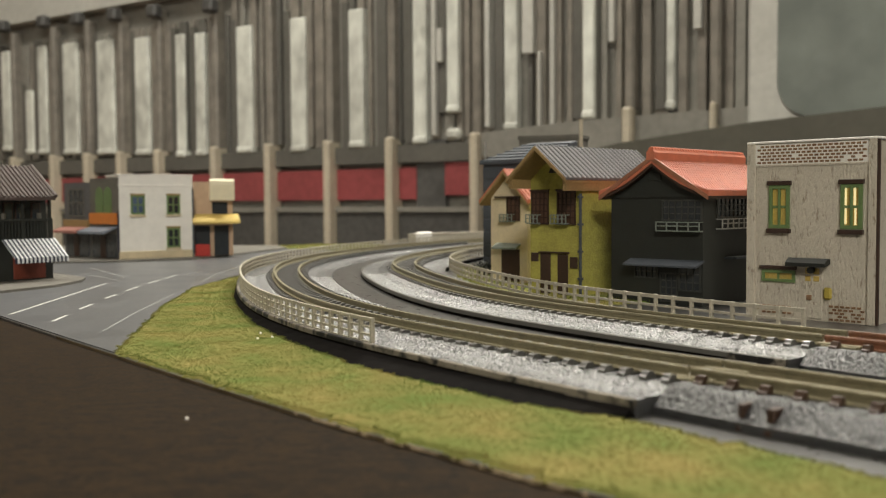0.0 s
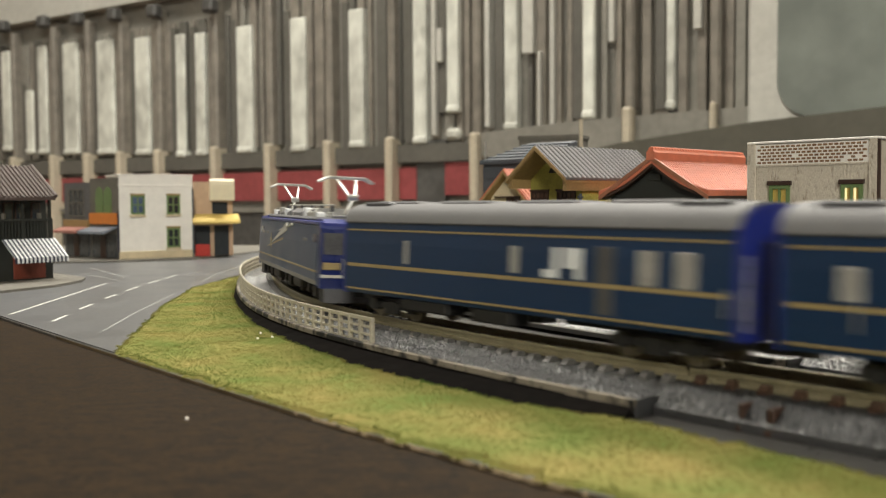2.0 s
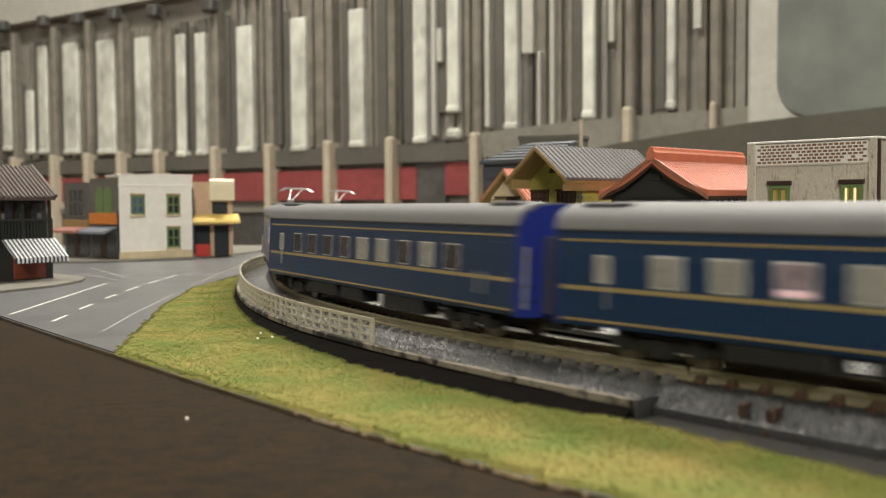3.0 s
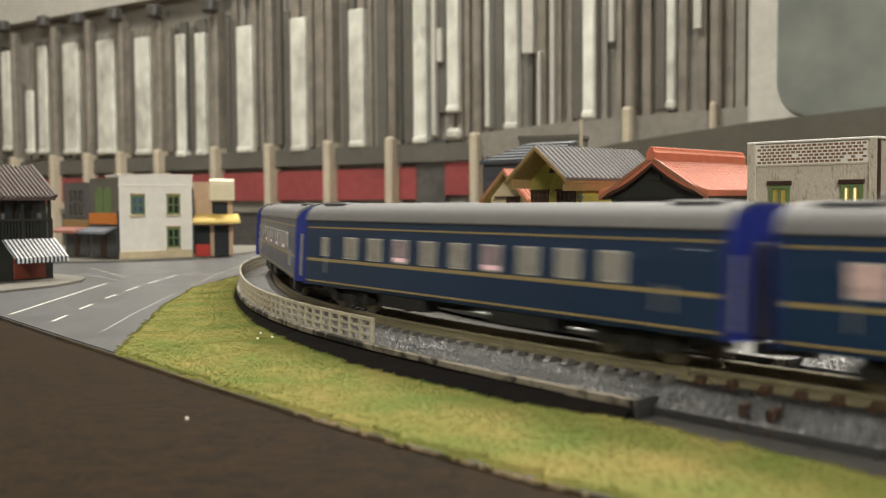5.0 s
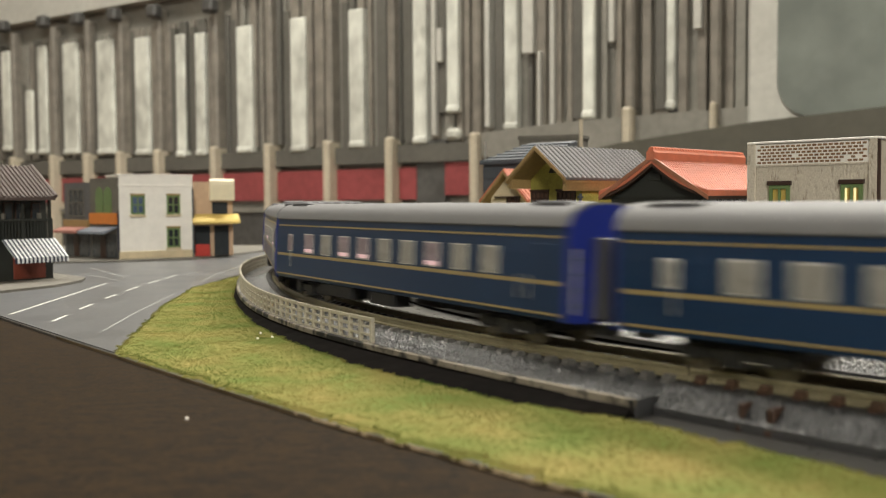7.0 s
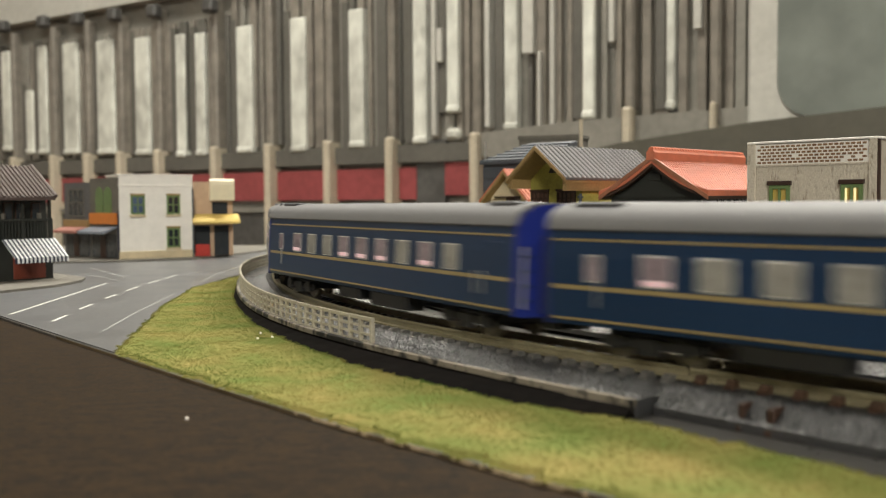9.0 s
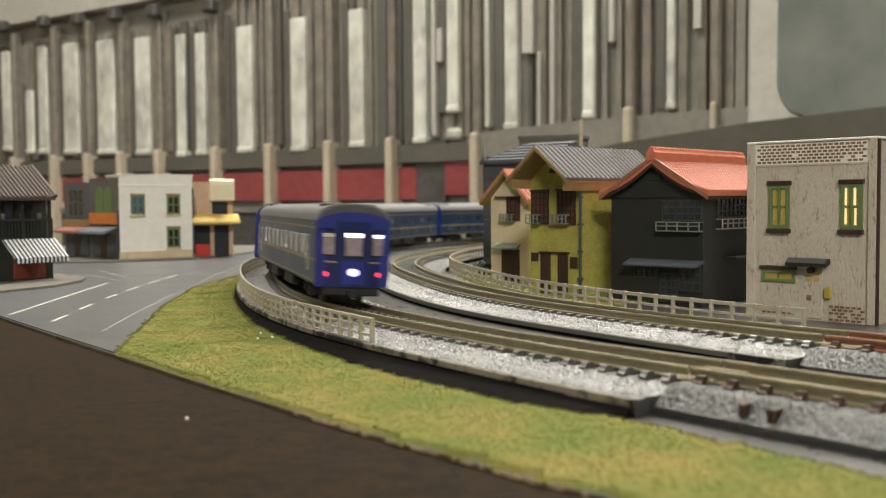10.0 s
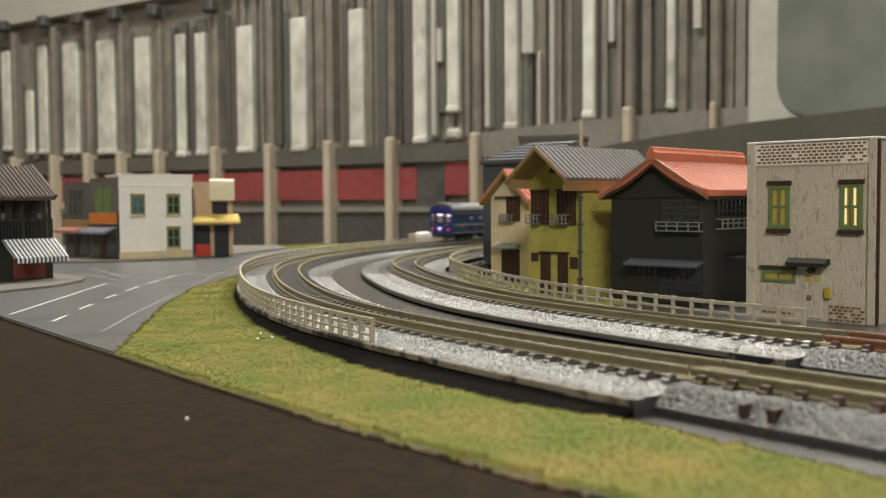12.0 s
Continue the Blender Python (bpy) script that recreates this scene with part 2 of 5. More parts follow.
def centreline():
    """Millimetre by millimetre: x, y, heading from +y towards +x. Straight, then the measured bend, then a round bend and a straight back."""
    xs, ys, hs = [0.0] * 5001, [0.0] * 5001, [0.0] * 5001
    x, y, h = 76.13, 117.96, -0.830
    for i in range(START, -1, -1):
        xs[i], ys[i], hs[i] = x + math.sin(h) * (i - START), y + math.cos(h) * (i - START), h
    for i in range(START, 5001):
        xs[i], ys[i], hs[i] = x, y, h
        s = i - START
        k = float(np.interp(s, [87.5 * j for j in range(9)], BENDS)) if s < 700 else (2.5 if h < radians(133) else 0)
        x, y, h = x + math.sin(h), y + math.cos(h), h + k * 1e-3
    j = START + 48
    h = hs[j] + 0.02
    for i in range(j):
        xs[i], ys[i], hs[i] = xs[j] + math.sin(h) * (i - j), ys[j] + math.cos(h) * (i - j), h
    return xs, ys, hs


LX, LY, LH = centreline()


def on_track(s, off=0.0):
    """The place off millimetres outside the centreline at s, and the heading there."""
    f = max(0.0, min(4998.999, s + START))
    i = int(f)
    u = f - i
    h = LH[i] + u * (LH[i + 1] - LH[i])
    return LX[i] + u * (LX[i + 1] - LX[i]) - math.cos(h) * off, LY[i] + u * (LY[i + 1] - LY[i]) + math.sin(h) * off, h


def cant(s):
    """How far the outer rail stands above the inner one."""
    return 0.5 * max(0.0, min(1.0, (s - 40) / 60))


RAILTOP = 6.0
GAP = 48.8


def sweep(section, s0, s1, step, off=0.0, bm=None, wobble=None):
    """A closed section of (outward offset, height) pairs along the track."""
    bm = bm or bmesh.new()
    rings = []
    n = max(2, int((s1 - s0) / step) + 1)
    for k in range(n):
        s = s0 + (s1 - s0) * k / (n - 1)
        tilt = cant(s) / 9.6
        ring = []
        for o, z in section:
            x, y, _ = on_track(s, off + o)
            if wobble:
                z = z + wobble(s, o, z)
            ring.append(bm.verts.new((x, y, z + (tilt * max(-9.0, min(9.0, o)) if z > 0.6 else 0))))
        rings.append(ring)
    m = len(section)
    for a, b in zip(rings, rings[1:]):
        for j in range(m):
            bm.faces.new((a[j], a[(j + 1) % m], b[(j + 1) % m], b[j]))
    bm.faces.new(rings[0][::-1]), bm.faces.new(rings[-1])
    return bm


# ---- room, table and board ----
def structure(name, bm, material, label):
    return tagged(part(name, bm, material), label, kind="structure")


structure("floor", box(-3200, 3600, -3000, 3400, -760, -740), FLOOR, "brown floor of the room")
structure("ceiling", box(-3200, 3600, -3000, 3400, 1700, 1720), ROOMWALL, "plain pale ceiling of the room")
structure("wall_north", box(-3200, 3600, 3400, 3420, -740, 1700), ROOMWALL, "plain pale plaster wall")
structure("wall_south", box(-3200, 3600, -3020, -3000, -740, 1700), ROOMWALL, "plain pale plaster wall")
structure("wall_west", box(-3220, -3200, -3020, 3420, -740, 1700), ROOMWALL, "plain pale plaster wall")
structure("wall_east", box(3600, 3620, -3020, 3420, -740, 1700), ROOMWALL, "plain pale plaster wall")

OUTLINE = [(-520, 742), (-130, 735), (-60, 775), (60, 860), (200, 960), (420, 1010), (2300, 330), (2300, -1900), (-900, -1900), (-900, 742)]
table = thing("table", mm(0, 0, 0), "dark brown wood-grain table under the layout board", "table")
part("tabletop", slab(OUTLINE, -24, -0.62), TABLE, table)
for lx, ly in ((-840, -1840), (-840, 680), (2220, -1840), (2220, 280)):
    part("leg", box(lx - 30, lx + 30, ly - 30, ly + 30, -740, -24, bevel=3), TABLE, table)

EDGE_LINE = [(-420, 627), (-126.3, 274.5), (-94.2, 234.3), (-70.5, 205.1), (-51.9, 181.7), (-37.1, 163.6), (-22.8, 146.4), (-11.4, 133.2), (1.0, 119.9), (8.7, 111.0), (17.0, 103.0), (700, -720), (1700, -1900)]
board_shape = EDGE_LINE + [(2290, -1895), (2290, 322), (418, 1002), (202, 953), (62, 854), (-58, 770), (-131, 731), (-420, 735)]
bm = slab(board_shape, -0.62, -0.05)
board = tagged(part("ground", bm, BOARD), "grey layout board lying on the table", kind="structure")
rng = random.Random(3)
bm = bmesh.new()
for (ax, ay), (bx, by) in zip(EDGE_LINE[2:], EDGE_LINE[3:]):
    prism([(ax - .08, ay - .07), (bx - .08, by - .07), (bx, by), (ax, ay)], -0.60, -0.07, "z", bm)
tagged(part("board_facing", bm, FACING), "dark brown facing strip along the layout board", kind="structure")
bm = bmesh.new()
for (ax, ay), (bx, by) in zip(EDGE_LINE[6:], EDGE_LINE[7:11]):
    for k in range(14):
        if rng.random() < 0.12:
            continue
        u, v = k / 14, (k + rng.uniform(0.8, 1)) / 14
        w = rng.uniform(0.06, 0.24)
        pts = [(ax + (bx - ax) * u, ay + (by - ay) * u), (ax + (bx - ax) * v, ay + (by - ay) * v)]
        prism([(pts[0][0] - w * .77, pts[0][1] - w * .64), (pts[1][0] - w * .77, pts[1][1] - w * .64), pts[1], pts[0]], rng.uniform(-0.5, -0.3), rng.uniform(-0.12, 0.0), "z", bm)
tagged(part("board_edge", bm, EDGE), "chipped raw edge of the layout board", kind="structure")

# road, pavements and markings
road_pts = [(-126.0, 275.0), (-94.0, 235.0), (-70.5, 206.0), (-74.4, 228.5), (-87.1, 297.5), (-94.6, 367.6), (-92, 430), (-84, 520), (-60, 640), (-35, 705), (-60, 760), (-131, 728), (-415, 730), (-415, 625)]
tagged(part("road", slab(road_pts, -0.045, 0.25), ROAD), "grey moulded model road with painted lanes", kind="structure")


def stroke(name, a, b, w, label, paint=None):
    a, b = Vector((*a, 0)), Vector((*b, 0))
    n = (b - a).normalized().cross(Vector((0, 0, 1))) * w / 2
    tagged(part(name, slab([(a - n)[:2], (b - n)[:2], (b + n)[:2], (a + n)[:2]], 0.25, 0.30), paint or PAINT), label, kind="structure")


stroke("road_marking", (-125.7, 279), (-135.7, 388.8), 0.9, "worn white edge line on the road")
for a, b in (((-106.3, 262), (-108, 276.3)), ((-110.4, 292.6), (-111.9, 307.3)), ((-114.2, 325.6), (-115.2, 339.7)), ((-116.5, 355), (-117.6, 371.8)), ((-118.3, 387.5), (-118.8, 401.5)), ((-118.9, 414), (-119.8, 433))):
    stroke("road_marking", a, b, 1.0, "white dashed centre line on the road")
for a, b in (((-85.1, 240), (-90.2, 282.4)), ((-90.2, 282.4), (-95, 340)), ((-98, 390), (-102.9, 434.9)), ((-102.9, 434.9), (-103, 541))):
    stroke("road_marking", a, b, 0.55, "faint worn edge line on the road", FAINT)
stroke("road_marking", (-178, 487), (-139, 421.5), 0.8, "faint stop line on the road", FAINT)
stroke("road_marking", (-134, 400), (-165, 444), 0.8, "faint line round the road corner", FAINT)
walk_pts = [(-420, 300), (-200, 320), (-160, 345), (-149, 372), (-148, 395), (-152, 410), (-178, 440), (-420, 480)]
tagged(part("pavement", slab(walk_pts, 0.25, 1.2), PAVE), "pale raised pavement under the dark shop house", kind="structure")
tagged(part("pavement", slab([(-420, 540), (-240, 520), (-186, 528), (-143, 550), (-128, 600), (-110, 680), (-125, 722), (-410, 727)], 0.25, 1.2), PAVE), "pale raised pavement under the corner shops", kind="structure")


# ---- turf ----
def turf_height(x, y):
    return 0.55 + 0.4 * noise.noise((x * 0.09, y * 0.09, 3)) + 0.20 * noise.noise((x * 0.45, y * 0.45, 7)) + 0.10 * noise.noise((x * 1.1, y * 1.1, 1))


def inside(p, poly):
    x, y = p
    c = False
    for (ax, ay), (bx, by) in zip(poly, poly[1:] + poly[:1]):
        if (ay > y) != (by > y) and x < ax + (y - ay) * (bx - ax) / (by - ay):
            c = not c
    return c


def bed_edge(s0, s1, off, step=12):
    return [on_track(s, off)[:2] for s in range(s0, s1 + 1, step)]


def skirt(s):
    """How far the dark foot of the outer bed, dark ground and painted shade in one, reaches out under the kerb."""
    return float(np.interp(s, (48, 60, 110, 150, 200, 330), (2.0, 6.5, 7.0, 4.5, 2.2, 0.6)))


GRASS = [(-70.5, 205.6), (-51.9, 182.3), (-37.1, 164.2), (-22.8, 146.9), (-11.4, 133.7), (1.0, 120.4), (8.7, 111.4), (17.0, 103.4), (60, 52), (70, 60), (49.9, 108.0), (47.0, 112.0)] + [on_track(s, 18.0 + skirt(s))[:2] for s in range(50, 331, 8)] + [(-89, 425), (-94.6, 367.6), (-87.1, 297.5), (-74.4, 228.5)]


def turf(poly, name, label, step, blades, seed, tall):
    r = random.Random(seed)
    xs, ys = [p[0] for p in poly], [p[1] for p in poly]
    bm = bmesh.new()
    grid = {}
    nx, ny = int((max(xs) - min(xs)) / step) + 1, int((max(ys) - min(ys)) / step) + 1
    ok = set()
    for i in range(nx):
        for j in range(ny):
            c = (min(xs) + (i + .5) * step, min(ys) + (j + .5) * step)
            wob = (c[0] + 1.2 * noise.noise((c[0] * .4, c[1] * .4, 0)), c[1] + 1.2 * noise.noise((c[0] * .4, c[1] * .4, 9)))
            if inside(wob, poly):
                ok.add((i, j))
    for i, j in ok:
        q = []
        for a, b in ((i, j), (i + 1, j), (i + 1, j + 1), (i, j + 1)):
            if (a, b) not in grid:
                x, y = min(xs) + a * step, min(ys) + b * step
                rim = not all((a - da, b - db) in ok for da in (0, 1) for db in (0, 1))
                grid[a, b] = bm.verts.new((x, y, 0.02 if rim else max(0.05, turf_height(x, y))))
            q.append(grid[a, b])
        bm.faces.new(q)
    ob = tagged(part(name, bm, TURF), label, "grass", kind="stuff")
    ob.data.shade_smooth()
    verts, faces = [], []
    cells = sorted(ok)
    for _ in range(blades):
        i, j = r.choice(cells)
        x, y = min(xs) + (i + r.random()) * step, min(ys) + (j + r.random()) * step
        z = max(0.0, turf_height(x, y) - 0.15)
        hgt, w, a = r.uniform(0.25, 0.9) * tall, r.uniform(0.10, 0.24) * tall, r.uniform(0, 6.28)
        lx, ly = r.uniform(-.45, .45) * tall, r.uniform(-.45, .45) * tall
        k = len(verts)
        for t in (0, 2.1, 4.2):
            verts.append((x + w * math.cos(a + t), y + w * math.sin(a + t), z))
        verts.append((x + lx, y + ly, z + hgt))
        faces += [(k, k + 1, k + 3), (k + 1, k + 2, k + 3), (k + 2, k, k + 3)]
    me = bpy.data.meshes.new("turf_fibres")
    me.from_pydata([(x * MM, y * MM, z * MM) for x, y, z in verts], [], faces)
    me.materials.append(TURF)
    tagged(new("turf_fibres", me), "short green and straw-coloured turf fibres", "grass", kind="stuff")
    return ob


turf(GRASS, "turf_verge", "green and straw-coloured model turf beside the track", 0.8, 190000, 5, 0.46)
turf(bed_edge(180, 420, -72, 20) + bed_edge(180, 420, -110, 20)[::-1], "turf_verge", "green model turf inside the bend behind the fence", 2.0, 3000, 6, 1.2)
turf([(-150, 712), (-60, 640), (-44, 668), (-38, 712), (-62, 762), (-130, 728)], "turf_verge", "strip of green turf at the far edge of the board", 2.5, 3000, 8, 1.5)


# ---- tracks ----
def stones(s, o, z):
    if abs(o) < 17.8 and z > 2.0:
        flat = 0.25 if abs(o) < 4.2 else 1.0
        return flat * (0.18 * noise.noise((s * 1.7, o * 1.7, 2)) + 0.24 * noise.noise((s * 3.6, o * 3.6, 5)))
    return 0.0


def wide_track(off, s0, s1, label, fence_off, fence_s):
    track = thing("railway_track", mm(0, 0, 0), label, "model track", "wide curved tracks")
    top = [(18.4, 0.0), (18.4, 2.1), (18.1, 2.5)]
    o = 17.6
    while o > -17.7:
        crown = 2.6 + 0.95 * max(0, min(1, (11.5 - abs(o)) / 3.5))
        top.append((o, crown))
        o -= 0.27
    top += [(-18.1, 2.5), (-18.4, 2.1), (-18.4, 0.0)]
    fine_to = min(s1, 310)
    bed = part("roadbed", sweep(top, s0, fine_to, 0.27, off, wobble=stones), BED, track, "grey plastic ballast bed, glittering against the light")
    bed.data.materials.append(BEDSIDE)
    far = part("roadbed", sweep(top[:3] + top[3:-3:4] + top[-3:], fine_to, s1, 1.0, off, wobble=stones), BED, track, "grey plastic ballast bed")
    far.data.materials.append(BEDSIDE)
    # low steep faces of the bed take the dark side colour
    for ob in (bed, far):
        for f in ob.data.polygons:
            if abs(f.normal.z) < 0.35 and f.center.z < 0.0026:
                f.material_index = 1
    part("kerb", sweep([(17.9, 1.6), (18.6, 1.6), (18.6, 2.55), (18.4, 2.75), (17.9, 2.75)], s0, s1, 2.0, off), KERB if off == 0 else DIMGREY, track, "worn kerb along the bed")
    part("bed_end", sweep([(17.9, .7), (18.7, .7), (18.7, 2.6), (17.9, 2.75)], s0 + .05, s0 + 13, 2.0, off), KERB, track, "beige end piece of the bed")
    for side in (4.8, -4.8):
        prof = [(side + d, z) for d, z in ((-.9, 4.05), (.9, 4.05), (.9, 4.35), (.25, 4.55), (.25, 5.3), (.42, 5.45), (.42, 6.0), (-.42, 6.0), (-.42, 5.45), (-.25, 5.3), (-.25, 4.55), (-.9, 4.35))]
        part("rail", sweep(prof, s0, s1, 2.5, off), RAIL, track, "brassy steel rail")
    tie = None
    n = int(min(s1 - s0, 560) / 4.15)
    for k in range(n):
        s = s0 + 2 + 4.15 * k
        x, y, h = on_track(s, off)
        m = mm(x, y, 3.9, 0, -math.degrees(cant(s) / 9.6), -math.degrees(h))
        if tie is None:
            bm = prism([(-8.3, -.8), (8.3, -.8), (8.3, .3), (7.9, .5), (7.7, .95), (7.3, 1.1), (6.1, .95), (5.8, .2), (3.8, .2), (3.5, .62), (2.5, .62), (2.1, .3), (-2.1, .3), (-2.5, .62), (-3.5, .62), (-3.8, .2), (-5.8, .2), (-6.1, .95), (-7.3, 1.1), (-7.7, .95), (-7.9, .5), (-8.3, .3)], -.72, .72)
            tie = part("tie", bm, TIE, track, "", m)
        else:
            share("tie", tie.data, track, m)
    # fence of posts and three bars
    fence = thing("track_fence", mm(0, 0, 0), "beige-grey plastic lattice fence along the track bed", "fence", "track fences")
    f0, f1, pitch = fence_s
    side = 1 if fence_off > 0 else -1
    for z in ((2.9, 3.4), (4.5, 4.95), (6.1, 6.55), (7.6, 8.3)) if side > 0 else ((2.6, 3.3), (4.7, 5.3), (6.9, 7.8)):
        part("bar", sweep([(-.3, z[0]), (.3, z[0]), (.3, z[1]), (-.3, z[1])], f0, f1, 2.0, off + fence_off), FENCE, fence)
    post = None
    s = f0 + .4
    while s < f1:
        x, y, h = on_track(s, off + fence_off)
        m = mm(x, y, 2.4, 0, 0, -math.degrees(h))
        if post is None:
            post = part("post", box(-.45, .45, -.42, .42, 0, 5.9 if side > 0 else 5.5, bevel=.08), FENCE, fence, "", m)
        else:
            share("post", post.data, fence, m)
        s += pitch
    return track


outer = wide_track(0.0, 49, 900, "outer curved track on a wide grey ballast bed", 17.2, (117, 700, 4.6))
wide_track(-GAP, 52, 900, "inner curved track on a wide grey ballast bed", -21.5 + 1.2, (72, 640, 7.2))


# dark wedge along the outer bed: dark ground plus the shade there, as colour
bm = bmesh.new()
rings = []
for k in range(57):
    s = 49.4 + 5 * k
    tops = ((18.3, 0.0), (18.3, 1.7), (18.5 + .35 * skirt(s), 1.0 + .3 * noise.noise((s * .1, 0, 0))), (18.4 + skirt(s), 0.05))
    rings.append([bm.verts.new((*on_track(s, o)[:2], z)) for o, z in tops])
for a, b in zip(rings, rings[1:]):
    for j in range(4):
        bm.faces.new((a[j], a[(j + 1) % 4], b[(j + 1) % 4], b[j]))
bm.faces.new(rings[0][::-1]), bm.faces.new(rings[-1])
part("bed_foot", bm, BEDSIDE, outer, "dark foot of the bed, painted for dark ground and the shade on it")
tagged(part("ground_strip", sweep([(5.9, -.04), (5.9, 1.6), (-5.9, 1.6), (-5.9, -.04)], 58, 900, 2.5, -24.4), BOARD), "grey raised strip of board between the tracks", kind="structure")


def plain_track(off, s0, s1, label, half, steel):
    track = thing("railway_track", mm(0, 0, 0), label, "model track", "narrow straight tracks")
    side = [(half + 2.6, 0.0), (half + 2.6, 1.3)] + [(half + 2.3 - .5 * k, 1.5 + .37 * k) for k in range(7)]
    top = list(side)
    o = half - 1.2
    while o > -half + 1.1:
        top.append((o, 4.0 if abs(o) > 5.5 else 3.5))
        o -= 0.32
    top += [(-a, b) for a, b in side[::-1]]

    def lumps(s, o, z):
        return 0.20 * noise.noise((s * 1.4, o * 1.4, 4 + z * 1.3)) + 0.28 * noise.noise((s * 3.3, o * 3.3, 8 + z * 3.0)) if z > 1.35 else 0
    near = max(s0, -80)
    if near > s0:
        part("roadbed", sweep(top, s0, near, 60, off), BED, track, "grey plastic ballast bed")
    part("roadbed", sweep(top, near, s1, 0.3, off, wobble=lumps), COARSE, track, "coarse grey ballast bed")
    for side in (4.8, -4.8):
        prof = [(side + d, z) for d, z in ((-.9, 4.05), (.9, 4.05), (.9, 4.3), (.25, 4.5), (.25, 5.2), (.42, 5.4), (.42, 6.0), (-.42, 6.0), (-.42, 5.4), (-.25, 5.2), (-.25, 4.5), (-.9, 4.3))]
        part("rail", sweep(prof, s0, s1, 10, off), steel, track)
    tie = None
    for k in range(26):
        s = s1 - 3 - 5.4 * k
        x, y, h = on_track(s, off)
        m = mm(x, y, 3.75, 0, 0, -math.degrees(h))
        if tie is None:
            bm = prism([(-7.6, -.8), (7.6, -.8), (7.6, .6), (7.0, .8), (6.7, 1.5), (5.8, 1.5), (5.6, .3), (-5.6, .3), (-5.8, 1.5), (-6.7, 1.5), (-7.0, .8), (-7.6, .6)], -.75, .75)
            tie = part("tie", bm, TIE_BROWN, track, "", m)
        else:
            share("tie", tie.data, track, m)
    return track


plain_track(0.0, -2200, 48.5, "straight track on coarse grey ballast with brown ties", 12.0, RAIL)
plain_track(-GAP, -700, 51.5, "second straight track with rusty rails on coarse grey ballast", 12.0, RUSTRAIL)
for s, w in ((34, 1.4), (29.5, 2.0)):
    x, y, h = on_track(s, 12.6)
    feed = thing("track_clip", mm(x, y, 0, 0, 0, -math.degrees(h)), "dark brown plastic clip on the ballast edge", "track clip", "track clips")
    part("clip_body", box(-1.3, 2.4, -w * .3, w * .3, 0, 3.7, bevel=.12), DARKWOOD, feed)
    part("clip_tab", box(-2.1, -1.2, -w * .25, w * .25, .0, 1.0, bevel=.1), DARKWOOD, feed)
for off in (4.8, -4.8, 4.8 - GAP, -4.8 - GAP):
    x, y, h = on_track(48, off)
    j = thing("rail_joiner", mm(x, y, 4.0, 0, 0, -math.degrees(h)), "brassy joiner clasping two rail ends", "rail joiner", "rail joiners")
    part("sleeve", box(-1.15, 1.15, -4.2, 4.2, 0, .75, bevel=.15), RAIL, j)
    part("lug", box(-1.5, -1.0, -3.4, 3.4, 0, .4, bevel=.1), RAIL, j)
plain_far = thing("railway_track", mm(0, 0, 0), "far half of the track behind the houses", "model track")
part("roadbed", sweep([(14, 0), (12, 3.6), (-12, 3.6), (-14, 0)], 900, 2600, 12), BED, plain_far)
for side in (4.8, -4.8):
    part("rail", sweep([(side - .4, 3.6), (side + .4, 3.6), (side + .4, 6), (side - .4, 6)], 900, 2600, 12), RAIL, plain_far)


